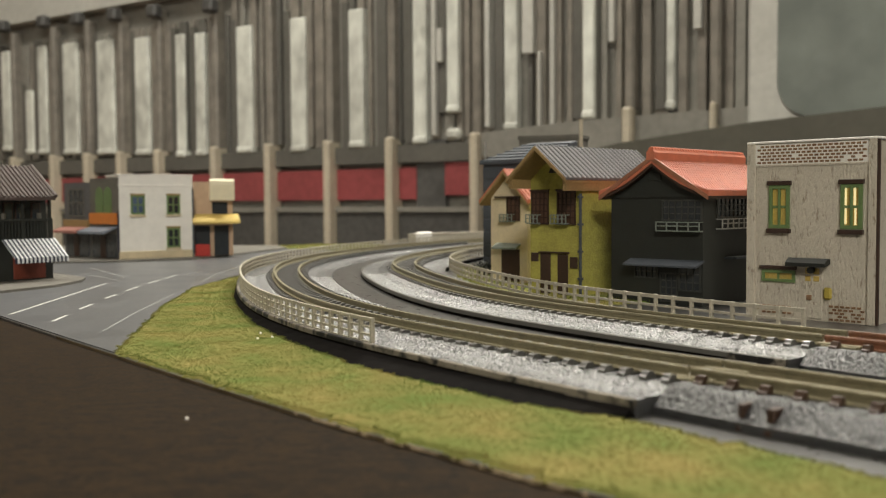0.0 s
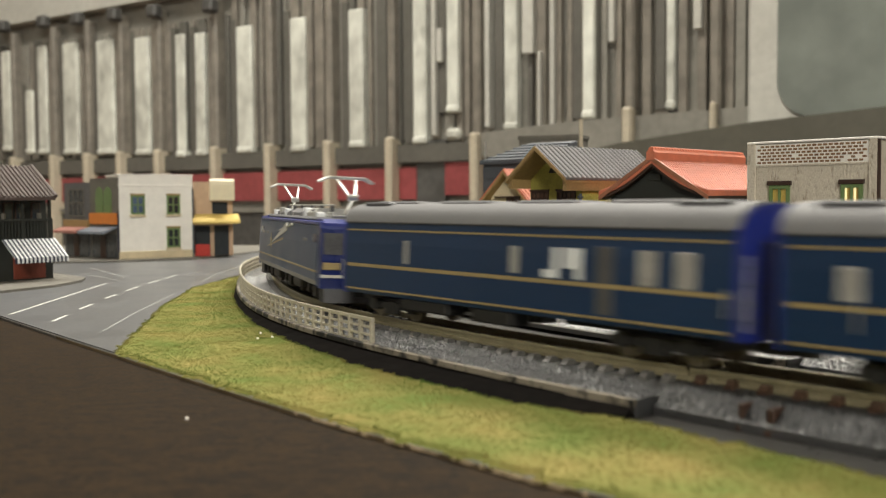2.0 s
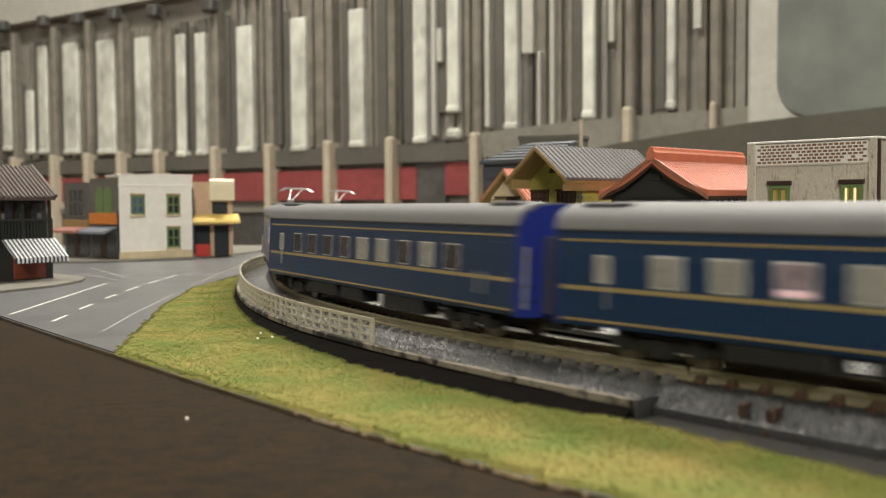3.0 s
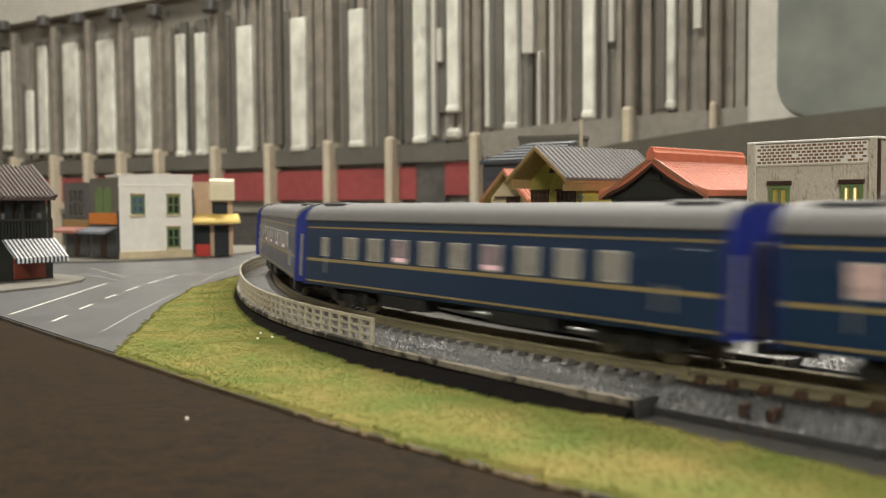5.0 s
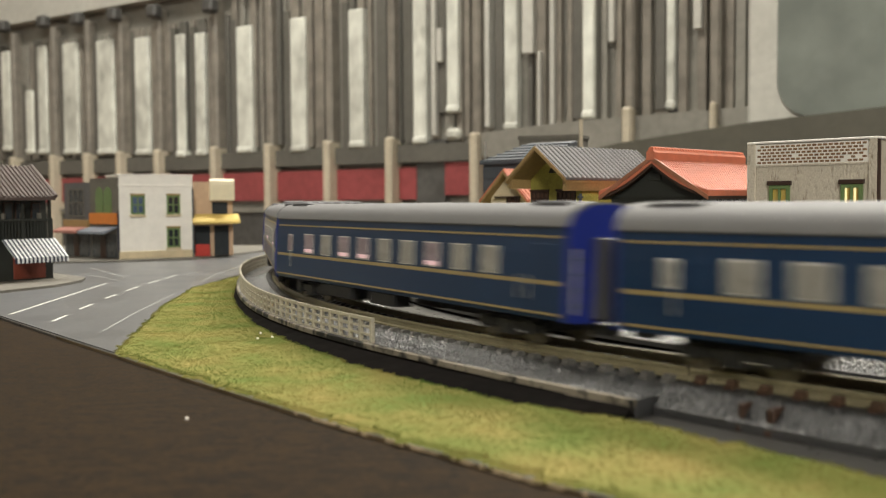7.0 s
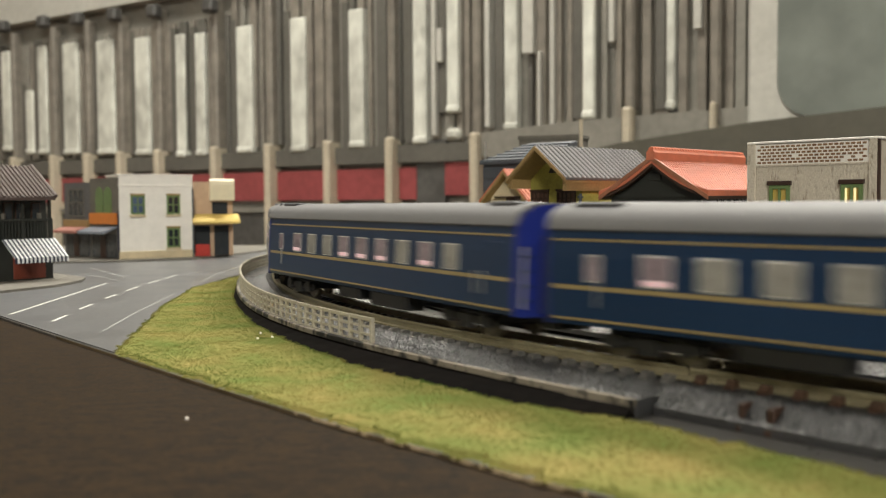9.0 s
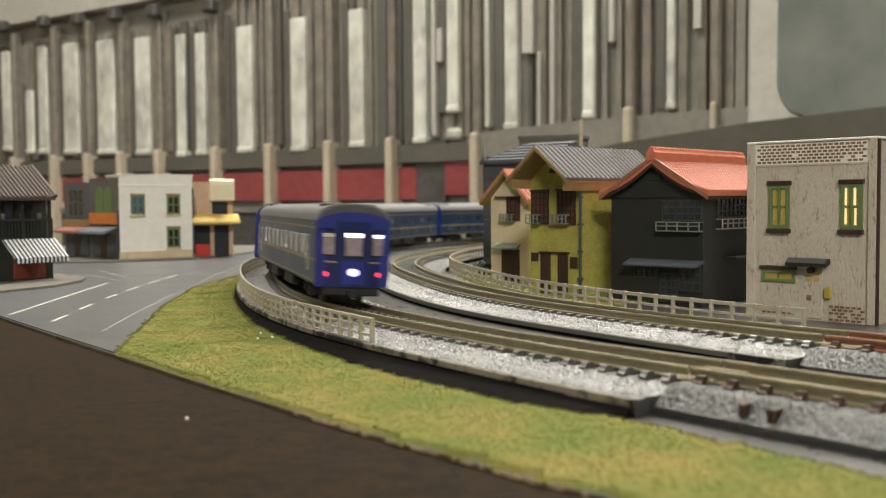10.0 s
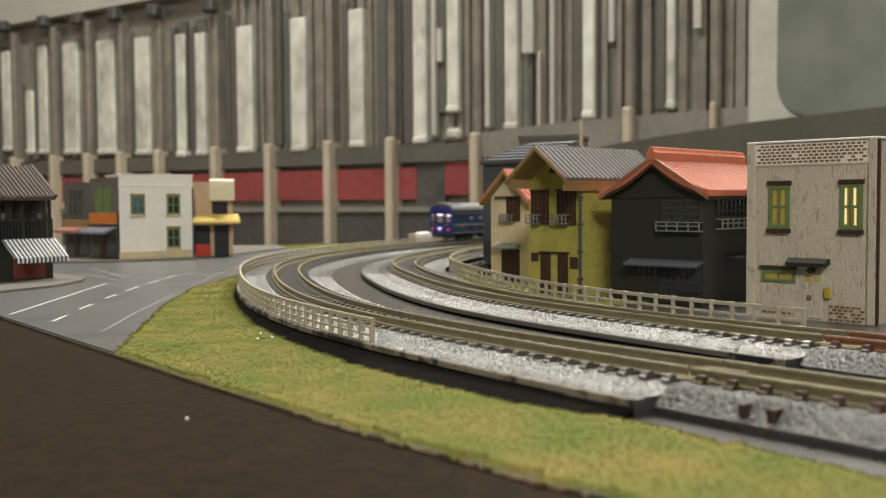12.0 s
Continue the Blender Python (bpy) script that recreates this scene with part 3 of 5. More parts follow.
# ---- cabinet wall behind the layout ----
def backdrop():
    """A long cabinet front with posts and glass strips; local x runs along it, y into it."""
    a, b = Vector((-1150, 2240)), Vector((1000, 838))
    ang = math.degrees(math.atan2(b.y - a.y, b.x - a.x))
    wall = tagged(new("backdrop"), "grey cabinet front with posts, white glass strips and a red band", "cabinet", kind="structure")
    wall.matrix_basis = mm(a.x, a.y, 0, 0, 0, ang)
    r = random.Random(2)
    part("cabinet_back", box(-300, 2700, 20, 60, -740, 520), PANELGREY, wall)
    part("top_rail", box(-300, 1000, -6, 20, 418, 520), PANELTOP, wall, "pale grey top rail")
    part("plinth", box(-300, 1700, 6, 20, -740, 16), PANELDARK, wall, "dark plinth")
    part("plinth_ledge", box(-300, 1700, 2, 20, 18, 26), PANELGREY, wall)
    part("red_panel", box(-300, 1318, 8, 20, 38, 88), PANELRED, wall, "dull red band")
    part("red_panel", box(1372, 1446, 8, 20, 44, 94), PANELRED, wall, "dull red band")
    part("red_panel", box(1600, 1684, 8, 20, 60, 116), PANELRED, wall, "dull red band")
    part("dark_gap", box(1318, 1372, 10, 20, 20, 130), PANELDARK, wall)
    part("rail", box(-300, 1850, 4, 20, 96, 124), DIMGREY, wall)
    part("ledge", prism([(1640, 40), (2700, 40), (2700, 176), (2007, 137), (1858, 127), (1691, 109), (1640, 100)], -60, -20), SHELF, wall, "dark olive sloping shelf edge")
    part("strip_sill", prism([(1440, 100), (1850, 100), (1850, 152), (1600, 146), (1440, 136)], 0, 20), PANELGREY, wall, "grey sill under the strips")
    posts = [190, 279, 416, 526, 627, 736, 886, 1018, 1151, 1278, 1435, 1678, 1795]
    for u in posts:
        w = 7 if u < 1700 else 4
        part("post", box(u - w, u + w, -14, 20, -740, 136 if u < 1500 else 160, bevel=3), POST, wall)
        part("post", box(u - 7, u + 7, -4, 20, 130, 400 if u < 900 else 520, bevel=3), MULLION, wall)
    for u, z in ((264, 412), (402, 407), (512, 401), (625, 397), (738, 391), (887, 384)):
        part("knob", box(u - 13, u + 13, -22, 0, z - 10, z + 14, bevel=4), PANELDARK, wall)
    for u, w, z, top in ((226, 30, 154, 366), (310, 24, 145, 276), (354, 29, 143, 366), (439, 46, 140, 363), (547, 50, 136, 358), (661, 40, 131, 353), (776, 23, 124, 348), (828, 24, 125, 345), (933, 37, 126, 346), (1060, 34, 124, 347), (1187, 30, 126, 347), (1315, 25, 128, 520), (1378, 21, 173, 520), (1479, 22, 142, 520), (1605, 18, 152, 520), (1727, 12, 158, 520)):
        part("glass_strip", box(u, u + w, 4, 20, z, top, bevel=2), PANELWHITE, wall)
        part("strip_foot", box(u - 1, u + w + 1, 1, 20, z - 4, z + 8, bevel=3), PANELWHITE, wall)
        # flat dim grey box; its colour gives the shade beside each strip
        part("strip_shade", box(u - 16, u - 3, 8, 20, z - 2, min(top + 14, 520)), DIMGREY, wall, "flat dim grey strip painted as the shade beside the glass")
    part("strip_foot", box(1376, 1402, 1, 20, 128, 146, bevel=5), PANELWHITE, wall)
    for u, w, z, top in ((1447, 8, 144, 520), (1510, 18, 247, 520), (1535, 5, 140, 249), (1555, 7, 139, 520), (1645, 8, 251, 520), (1670, 7, 161, 520), (1764, 11, 257, 520), (1791, 6, 157, 520), (1351, 8, 136, 520), (1361, 10, 248, 299)):
        part("slim_strip", box(u, u + w, 2, 20, z, top, bevel=1), PANELTOP, wall, "slim pale strip")
    u = 180
    while u < 1830:
        w = r.uniform(5, 20)
        part("mullion", box(u, u + w, 12 - r.uniform(0, 3), 20, 124 + r.uniform(0, 10), 372 if u < 900 else 520, bevel=1), r.choice((MULLION, MULLION, MULLION, DIMGREY, PANELGREY)), wall)
        u += w + r.uniform(2, 16)
    # rounded smoked pane in a pale frame
    part("pane_frame", box(1838, 2700, -8, 20, 122, 520, bevel=4), PANELTOP, wall, "pale frame round the smoked pane")
    x0, z0, rad = 1876, 134, 44
    corner = [(x0 + rad - rad * math.cos(a), z0 + rad - rad * math.sin(a)) for a in [k * math.pi / 16 for k in range(9)]]
    part("smoked_pane", prism([(x0, 519)] + corner + [(2690, z0), (2690, 519)], -12, -7), SMOKED, wall, "smoked glass pane with rounded corners")
    return wall


backdrop_wall = backdrop()

# unseen fixtures above the lamps; the second only houses the added left fill
for lx, ly in ((0.75, 1.5), (-0.5, 0.95), (0.1, -2.3)):
    fix = thing("ceiling_light", pose(lx, ly, 1.7), "plain white ceiling light added out of view", "ceiling light", "ceiling lights")
    part("housing", box(-660, 660, -270, 270, -40, 0, bevel=8), CLEAN_WHITE, fix)
    part("diffuser_rim", box(-650, 650, -260, 260, -52, -40, bevel=4), CLEAN_WHITE, fix)


# ---- train: local y runs forward, x to the inside of the bend, z up from the rail tops ----
def shell(w, z0, z1, crown, n=7, inset=0.25):
    """Half-round section of a carriage side and roof."""
    pts = [(-w / 2 + .35, z0), (-w / 2, z0 + 1.2), (-w / 2, z1 - 5), (-w / 2 + inset, z1)]
    return pts + [(-p[0], p[1]) for p in pts[::-1]]


def roof_section(w, z1, crown):
    pts = []
    for k in range(13):
        a = math.pi * k / 12
        c = math.cos(a)
        pts.append((-(w / 2 + .08) * math.copysign(abs(c) ** 0.72, c), z1 - .05 + (crown - z1) * math.sin(a) ** 0.85))
    return pts


def bogie(parent, y, wheelbase=14.0, radius=2.85, iron=None):
    iron = iron or UNDER
    b = part("bogie", box(-5.6, 5.6, y - wheelbase / 2 - 3, y + wheelbase / 2 + 3, 2.6, 4.6, bevel=.3), iron, parent, "black bogie frame")
    for sx in (-1, 1):
        bm = box(sx * 6.2 - .5, sx * 6.2 + .5, y - wheelbase / 2 - 3.2, y + wheelbase / 2 + 3.2, 2.2, 3.8, bevel=.2)
        box(sx * 6.6 - .6, sx * 6.6 + .6, y - 2.4, y + 2.4, 1.2, 3.9, bm)
        for e in (-1, 1):
            box(sx * 6.6 - .7, sx * 6.6 + .7, y + e * wheelbase / 2 - 1.3, y + e * wheelbase / 2 + 1.3, 1.8, 4.3, bm)
        part("side_frame", bm, iron, b)
        for e in (-1, 1):
            part("wheel", rod((sx * 4.1, y + e * wheelbase / 2, radius), (sx * 5.3, y + e * wheelbase / 2, radius), radius, sides=16), WHEEL, b)
    return b


HALF = 9.2


def window(parent, side, y, w, z0, z1, pane, frame_mat=SILVER):
    x = side * (HALF + .04)
    f = part("window", box(min(x, x - side * .3), max(x, x - side * .3), y - w / 2, y + w / 2, z0, z1, bevel=.04), frame_mat, parent)
    x2 = x + side * .03
    part("pane", box(min(x2, x2 - side * .3), max(x2, x2 - side * .3), y - w / 2 + .18, y + w / 2 - .18, z0 + .18, z1 - .18, bevel=.03), pane, f)


def coach(label, kind, seed, tail=False, shades=""):
    r = random.Random(seed)
    length = 131.0 if kind != "baggage" else 108.0
    L = length / 2
    c = thing("railway_coach", mm(0, 0, 0), label, "train coach", "coaches of the blue train")
    body = part("body", prism(shell(18.4, 5.2, 21.4, 25.6), -L + .7, L - .7), BLUE, c, "glossy deep blue coach side")
    roof = smooth(part("roof", prism(roof_section(18.4, 21.3, 25.7), -L + .3, L - .3), ROOFGREY, c, "matt grey rounded roof"), 30)
    for e in (-1, 1):
        part("end_wall", prism([(-9.05, 5.0), (-9.25, 6.4), (-9.25, 17), (-9.1, 21.4), (-7.8, 23.4), (-4.8, 24.9), (0, 25.4), (4.8, 24.9), (7.8, 23.4), (9.1, 21.4), (9.25, 17), (9.25, 6.4), (9.05, 5.0)], e * (L - .69), e * L), BRIGHTBLUE, c, "coach end, its blue brightened for the light on it")
        if not (tail and e < 0):
            part("gangway", box(-3.6, 3.6, min(e * L, e * (L + 2.0)), max(e * L, e * (L + 2.0)), 5.6, 19.6, bevel=.3), DARKROOF, c, "dark rubber gangway")
            for z in (8.0, 10.6, 13.2, 15.8):
                part("ladder_rung", rod((-8.6, e * (L + .3), z), (-5.4, e * (L + .3), z), .17, sides=6), BLUE, c)
            part("end_rail", rod((-7.6, e * (L + .35), 6.5), (-7.6, e * (L + .35), 17.5), .35), CHROME, c)
            part("coupler", box(-1.2, 1.2, min(e * (L - 2), e * (L + 2.9)), max(e * (L - 2), e * (L + 2.9)), 3.0, 4.6), UNDER, c)
        part("roof_vent", box(-6.5, 6.5, e * (L - 9) - 5, e * (L - 9) + 5, 24.0, 25.75, bevel=.35), DARKROOF, c, "dark roof hatch")
    for s in (-1, 1):
        for z, tall in ((6.0, .38), (11.15, .72), (19.25, .36)):
            x = s * (9.24 if z < 18 else 9.16)
            part("stripe", box(min(x, x - s * .4), max(x, x - s * .4), -L + 1.5, L - 1.5, z, z + tall), GOLD, c)
        part("cant_rail", box(min(s * 9.26, s * 8.8), max(s * 9.26, s * 8.8), -L + .8, L - .8, 21.0, 21.35), DARKROOF, c)
        for k in range(3):
            x = s * 9.2
            part("door_hand_rail", rod((x + s * .25, (-52, 54, -55.2)[k], 8.4), (x + s * .25, (-52, 54, -55.2)[k], 12.6), .16, sides=6), CHROME, c)
    if kind == "sleeper":
        for k in range(10):
            y = 53 - 10.6 * k
            pane = LILAC if r.random() < .25 else CURTAIN
            if shades:
                pane = DIMPANE if shades[k] == "d" else CURTAIN
            if k == 0:
                window(c, -1, y + 2, 3.2, 12.5, 17.0, pane)
            else:
                window(c, -1, y, 6.0, 12.2, 17.3, pane)
                if pane is LILAC:
                    part("berth_light", box(-9.33, -9.0, y - 2.5, y + 2.5, 12.5, 13.4, bevel=.05), BERTH, c, "pink light low in the window")
        for k in range(9):
            for z in (8.2, 14.6):
                window(c, 1, 50 - 11.6 * k, 4.2, z, z + 2.7, LILAC if r.random() < .15 else DIMPANE, BLUE)
        for s in (-1, 1):
            x = s * 9.22
            part("door", box(min(x, x - s * .4), max(x, x - s * .4), -62.0, -56.0, 6.7, 18.2, bevel=.1), BLUE, c)
    elif kind == "diner":
        for k in range(5):
            window(c, -1, 52 - 6.4 * k, 5.6, 12.8, 17.6, DINER)
            window(c, -1, 12 - 12.2 * k, 9.6, 12.4, 17.8, DINER)
            window(c, 1, 40 - 16 * k, 9.6, 12.4, 17.8, DINER)
        for y in (44, 36):
            x = -9.30
            part("table_lamp", box(x - .02, x + .2, y - 2.2, y + 2.2, 16.2, 17.2, bevel=.05), GLINT, c, "bright lamp behind the dining window")
        for k in range(6):
            part("roof_unit", box(-5.5, 5.5, 48 - 19 * k - 4, 48 - 19 * k + 4, 24.6, 26.9, bevel=.5), ROOFGREY, c, "grey air-conditioning box")
    else:
        for s in (-1, 1):
            x = s * 9.28
            for y, w in ((29, 1.6), (-5.5, 2.4)):
                part("slim_window", box(min(x, x - s * .4), max(x, x - s * .4), y - w / 2, y + w / 2, 12.5, 17.4, bevel=.08), CHROME, c, "bright slim window")
            for y in (-37, -44.5):
                part("slim_window", box(min(x, x - s * .4), max(x, x - s * .4), y - 2, y + 2, 12.0, 17.6, bevel=.08), CURTAIN, c, "bright paired window")
            part("door", box(min(s * 9.22, s * 8.8), max(s * 9.22, s * 8.8), -30, -26, 6.7, 18, bevel=.1), DARKROOF, c)
            # plain white emblem: a hook and a block, as shapes
            bm = box(min(x, x - s * .4), max(x, x - s * .4), -17.2, -15.6, 12.2, 17.5)
            box(min(x, x - s * .4), max(x, x - s * .4), -15.6, -13.2, 12.2, 13.6, bm)
            box(min(x, x - s * .4), max(x, x - s * .4), -22.8, -21.2, 12.2, 17.5, bm)
            box(min(x, x - s * .4), max(x, x - s * .4), -21.2, -18.4, 14.0, 17.5, bm)
            part("emblem", bm, STRIPE_WHITE, c, "plain white emblem")
        for k in range(4):
            part("roof_unit", box(-4.5, 4.5, 40 - 24 * k - 8, 40 - 24 * k + 8, 24.8, 26.0, bevel=.4), ROOFGREY, c)
    if tail:
        for y in (-46.5, -51.5):
            window(c, -1, y, 3.6, 12.0, 17.4, LILAC)
        e = -L - .9
        part("end_cab", prism([(-9.25, -L + .9), (-4.2, e), (4.2, e), (9.25, -L + .9)], 5.0, 21.2, "z"), ENDBLUE, c, "deep blue three-sided coach end")
        part("roof_end", prism([(-8.9, 21.2), (-7.8, 23.3), (-4.8, 24.9), (0, 25.5), (4.8, 24.9), (7.8, 23.3), (8.9, 21.2)], -L - .3, -L + 4), DARKROOF, c, "dark rounded roof end")
        part("cowl_lip", prism([(-9.1, 19.4), (-9.0, 21.4), (-7.2, 22.6), (-3.5, 23.4), (0, 23.6), (3.5, 23.4), (7.2, 22.6), (9.0, 21.4), (9.1, 19.4)], -L - .8, -L + 1.5), BRIGHTBLUE, c, "bright blue lip above the windows")
        w = part("end_window", box(-2.7, 2.7, e - .25, e + .2, 12.2, 18.8, bevel=.25), GLASS, c)
        part("strip_light", box(-2.3, 2.3, e - .34, e - .1, 17.3, 18.4, bevel=.05), CABLIGHT, w, "bright strip light inside the window")
        part("curtain", box(-2.2, 2.2, e - .30, e - .1, 12.8, 17.2, bevel=.05), LILAC, w)
        for s in (-1, 1):
            ang = s * math.degrees(math.atan2(1.8, 5.05))
            m = mm(s * 6.5, -L + .9 - 1.8 * .54, 0, 0, 0, ang)
            w = part("end_window", box(-2.3, 2.3, -.25, .2, 12.6, 18.6, bevel=.25), GLASS, c, "", m)
            part("curtain", box(-1.9, 1.9, -.30, -.1, 13.0, 17.2, bevel=.05), LILAC, w)
            part("strip_light", box(-1.8, 1.8, -.34, -.1, 17.3, 18.2, bevel=.05), CABLIGHT if s > 0 else SILVER, w)
            part("tail_lamp", rod((0, -.4, 8.2), (0, .2, 8.2), .6, sides=12), TAILLIGHT, c, "red glowing tail lamp", m)
            part("stripe", box(-2.6, 2.6, -.08, .3, 11.0, 11.4), GOLD, c, "", m)
        part("headmark", prism([(1.45 * math.cos(a), 8.7 + .95 * math.sin(a)) for a in [k * math.pi / 10 for k in range(20)]], e - .45, e + .1), HEADMARK, c, "glowing white and violet headmark")
        part("end_door", box(-2.9, 2.9, e - .12, e + .3, 5.6, 11.6, bevel=.15), BRIGHTBLUE, c)
        part("skirt", box(-7, 7, -L - .6, -L + 5, 2.8, 5.1, bevel=.4), UNDER, c)
        part("coupler", box(-1.2, 1.2, e - 1.6, -L + 2, 2.6, 4.4, bevel=.2), UNDER, c)
    bogie(c, L - 20 if kind != "baggage" else L - 17)
    bogie(c, -L + 20 if kind != "baggage" else -L + 17)
    for y, w, x0 in ((24, 17, -8.5), (4, 12, -8.8), (-16, 18, -8.6)):
        for s in (-1, 1):
            y1 = y + r.uniform(-4, 4)
            if r.random() < .75:
                part("equipment_box", box(min(s * 3.5, s * 8.6), max(s * 3.5, s * 8.6), y1 - w / 2, y1 + w / 2, r.uniform(1.9, 2.8), 5.3, bevel=.35), UNDER, c, "black underfloor box")
    return c


def locomotive():
    c = thing("locomotive", mm(0, 0, 0), "deep blue electric locomotive with a gold line and silver roof gear", "locomotive")
    L = 57.5
    part("body", prism([(-9.4, 5.0), (-9.55, 6.2), (-9.55, 15), (-9.2, 19.6), (-8.2, 20.8), (8.2, 20.8), (9.2, 19.6), (9.55, 15), (9.55, 6.2), (9.4, 5.0)], -L + 3, L - 3), BLUE, c, "glossy deep blue locomotive side")
    for e in (-1, 1):
        bm = prism([(e * (L - 3.05), 4.6), (e * L, 4.6), (e * (L + .4), 11.5), (e * (L - 1.2), 19.2), (e * (L - 3.05), 20.9)], -9.35, 9.35, "x")
        cab = part("cab", bm, ENDBLUE, c, "deep blue cab end")
        part("cab_roof", prism([(e * (L - 12), 20.6), (e * (L - 1.6), 19.0), (e * (L - 2.2), 20.6), (e * (L - 5), 21.6), (e * (L - 12), 21.6)], -8.3, 8.3, "x"), BRIGHTBLUE, cab, "bright blue cab roof")
        part("windscreen", prism([(e * (L - .45), 13.0), (e * (L + .38), 13.0), (e * (L - .72), 18.2), (e * (L - 1.6), 18.2)], -8.6, 8.6, "x"), WINDSCREEN, cab)
        part("pillar", prism([(e * (L - .4), 12.8), (e * (L + .55), 12.8), (e * (L - .55), 18.4), (e * (L - 1.5), 18.4)], -.4, .4, "x"), CHROME, cab)
        for x in (-6.6, 6.6):
            part("lamp_panel", box(x - 2.2, x + 2.2, min(e * (L - .3), e * (L + .7)), max(e * (L - .3), e * (L + .7)), 9.2, 11.0, bevel=.15), GOLD, cab)
        part("front_line", box(-9.3, 9.3, min(e * (L - .6), e * (L + .55)), max(e * (L - .6), e * (L + .55)), 7.3, 8.0), SILVER, cab)
        part("snow_plough", prism([(e * (L - 6), 1.2), (e * (L + .6), 1.2), (e * (L + .2), 4.6), (e * (L - 6), 4.6)], -8.2, 8.2, "x"), DARKROOF, c)
        part("coupler", box(-1.2, 1.2, min(e * L, e * (L + 3)), max(e * L, e * (L + 3)), 3.0, 4.8), UNDER, c)
        for s in (-1, 1):
            x = s * 9.5
            part("cab_window", box(min(x, x - s * .4), max(x, x - s * .4), e * (L - 7.6) - 2.6, e * (L - 7.6) + 2.6, 14, 17.8, bevel=.2), GLASS, cab)
    for s in (-1, 1):
        x = s * 9.62
        part("stripe", box(min(x, x - s * .4), max(x, x - s * .4), -L + 3.2, L - 3.2, 8.3, 8.75), GOLD, c)
        part("stripe", box(min(x, x - s * .4), max(x, x - s * .4), -L + 3.2, L - 3.2, 5.2, 6.2), DULL, c)
        part("cornice", box(min(s * 9.3, s * 7.8), max(s * 9.3, s * 7.8), -L + 2.6, L - 2.6, 19.9, 21.0, bevel=.3), BRIGHTBLUE, c, "bright blue roof edge")
        for y in (44, 36, -36):
            part("side_grille", box(min(x, x - s * .4), max(x, x - s * .4), y - 2.2, y + 2.2, 15.6, 16.3), DULL, c)
        # shooting-star livery: three slanting silver and gold bands and a star, set on the side
        tilt = lambda y0, y1, z0, z1, w: [(y0, z0), (y1, z1), (y1, z1 + w), (y0, z0 + .15)]
        part("livery_band", prism(tilt(25, -4, 13.0, 17.4, 2.4), min(x, x - s * .4), max(x, x - s * .4), "x"), SILVER, c, "silver comet band")
        part("livery_band", prism(tilt(12, -14, 17.0, 19.2, .6), min(x, x - s * .4), max(x, x - s * .4), "x"), SILVER, c, "thin silver band")
        part("livery_band", prism(tilt(36, 2, 11.2, 14.6, .7), min(x, x - s * .42), max(x, x - s * .42), "x"), GOLD, c, "thin gold band")
        star = [(27 + (2.6 if k % 2 == 0 else 1.0) * math.sin(k * math.pi / 5), 13.4 + (2.6 if k % 2 == 0 else 1.0) * math.cos(k * math.pi / 5)) for k in range(10)]
        part("star", prism(star, min(x + s * .06, x - s * .4), max(x + s * .06, x - s * .4), "x"), GOLD, c, "gold star")
    part("roof", box(-8.0, 8.0, -L + 8, L - 8, 20.75, 22.0, bevel=.5), ROOFGREY, c, "grey roof deck")
    for y0, y1, m, z in ((14, 34, ROOFGREY, 24.0), (-10, 8, ROOFGREY, 24.2), (-30, -13, CHROME, 24.4)):
        part("roof_unit", prism([(-6.4, 21.9), (-6.4, z - 1.3), (-4.6, z), (4.6, z), (6.4, z - 1.3), (6.4, 21.9)], y0, y1), m, c)
    for k, y in enumerate((-37, -33, -26, -18, 4, 11, 17, 30, 37, 41)):
        part("roof_fitting", box(-6.9 + .4 * (k % 3), -4.6, y - 1.1, y + 1.1, 21.8, 23.2 + .4 * (k % 4), bevel=.25), (STRIPE_WHITE, CHROME, ROOFGREY)[k % 3], c)
        part("roof_fitting", rod((5.2, y, 21.8), (5.2, y, 23.6), .8), (CHROME, ROOFGREY)[k % 2], c)
    part("roof_cable", rod((-2.5, -38, 25.2), (-2.5, 36, 25.2), .25), CHROME, c)
    for y in (38, 25, 10, -6, -22, -36):
        part("insulator", rod((-2.5, y, 22), (-2.5, y, 25.2), .55), DARKROOF, c)
    for y in (46, -44):
        p = part("pantograph", box(-5, 5, y - 5, y + 5, 22.0, 22.7, bevel=.2), CHROME, c, "raised silver single-arm pantograph")
        bm = rod((-4.4, y - 4, 23), (-4.4, y + 4, 23), .4)
        rod((4.4, y - 4, 23), (4.4, y + 4, 23), .4, bm)
        part("base_frame", bm, CHROME, p)
        bm = rod((0, y + 3.5, 22.8), (0, y - 5.0, 27.2), .55)
        part("lower_arm", bm, CHROME, p)
        part("knee", rod((-1.3, y - 5.0, 27.2), (1.3, y - 5.0, 27.2), .8), CHROME, p)
        bm = rod((-.6, y - 5.0, 27.2), (-2.6, y + 4.0, 32.2), .35)
        rod((.6, y - 5.0, 27.2), (2.6, y + 4.0, 32.2), .35, bm)
        part("upper_arm", bm, CHROME, p)
        for dy in (-1.6, 1.6):
            bm = rod((-5.0, y + 4.0 + dy, 32.4), (5.0, y + 4.0 + dy, 32.4), .38)
            rod((-5.0, y + 4.0 + dy, 32.4), (-7.2, y + 4.0 + dy, 31.2), .32, bm)
            rod((5.0, y + 4.0 + dy, 32.4), (7.2, y + 4.0 + dy, 31.2), .32, bm)
            part("contact_bar", bm, CHROME, p)
    for y in (40, 0, -40):
        bogie(c, y, 17.0, 3.6, LOCOUNDER)
    for y in (20, -20):
        part("equipment_box", box(-8.4, 8.4, y - 5.5, y + 5.5, 2.2, 5.1, bevel=.4), LOCOUNDER, c)
    return c


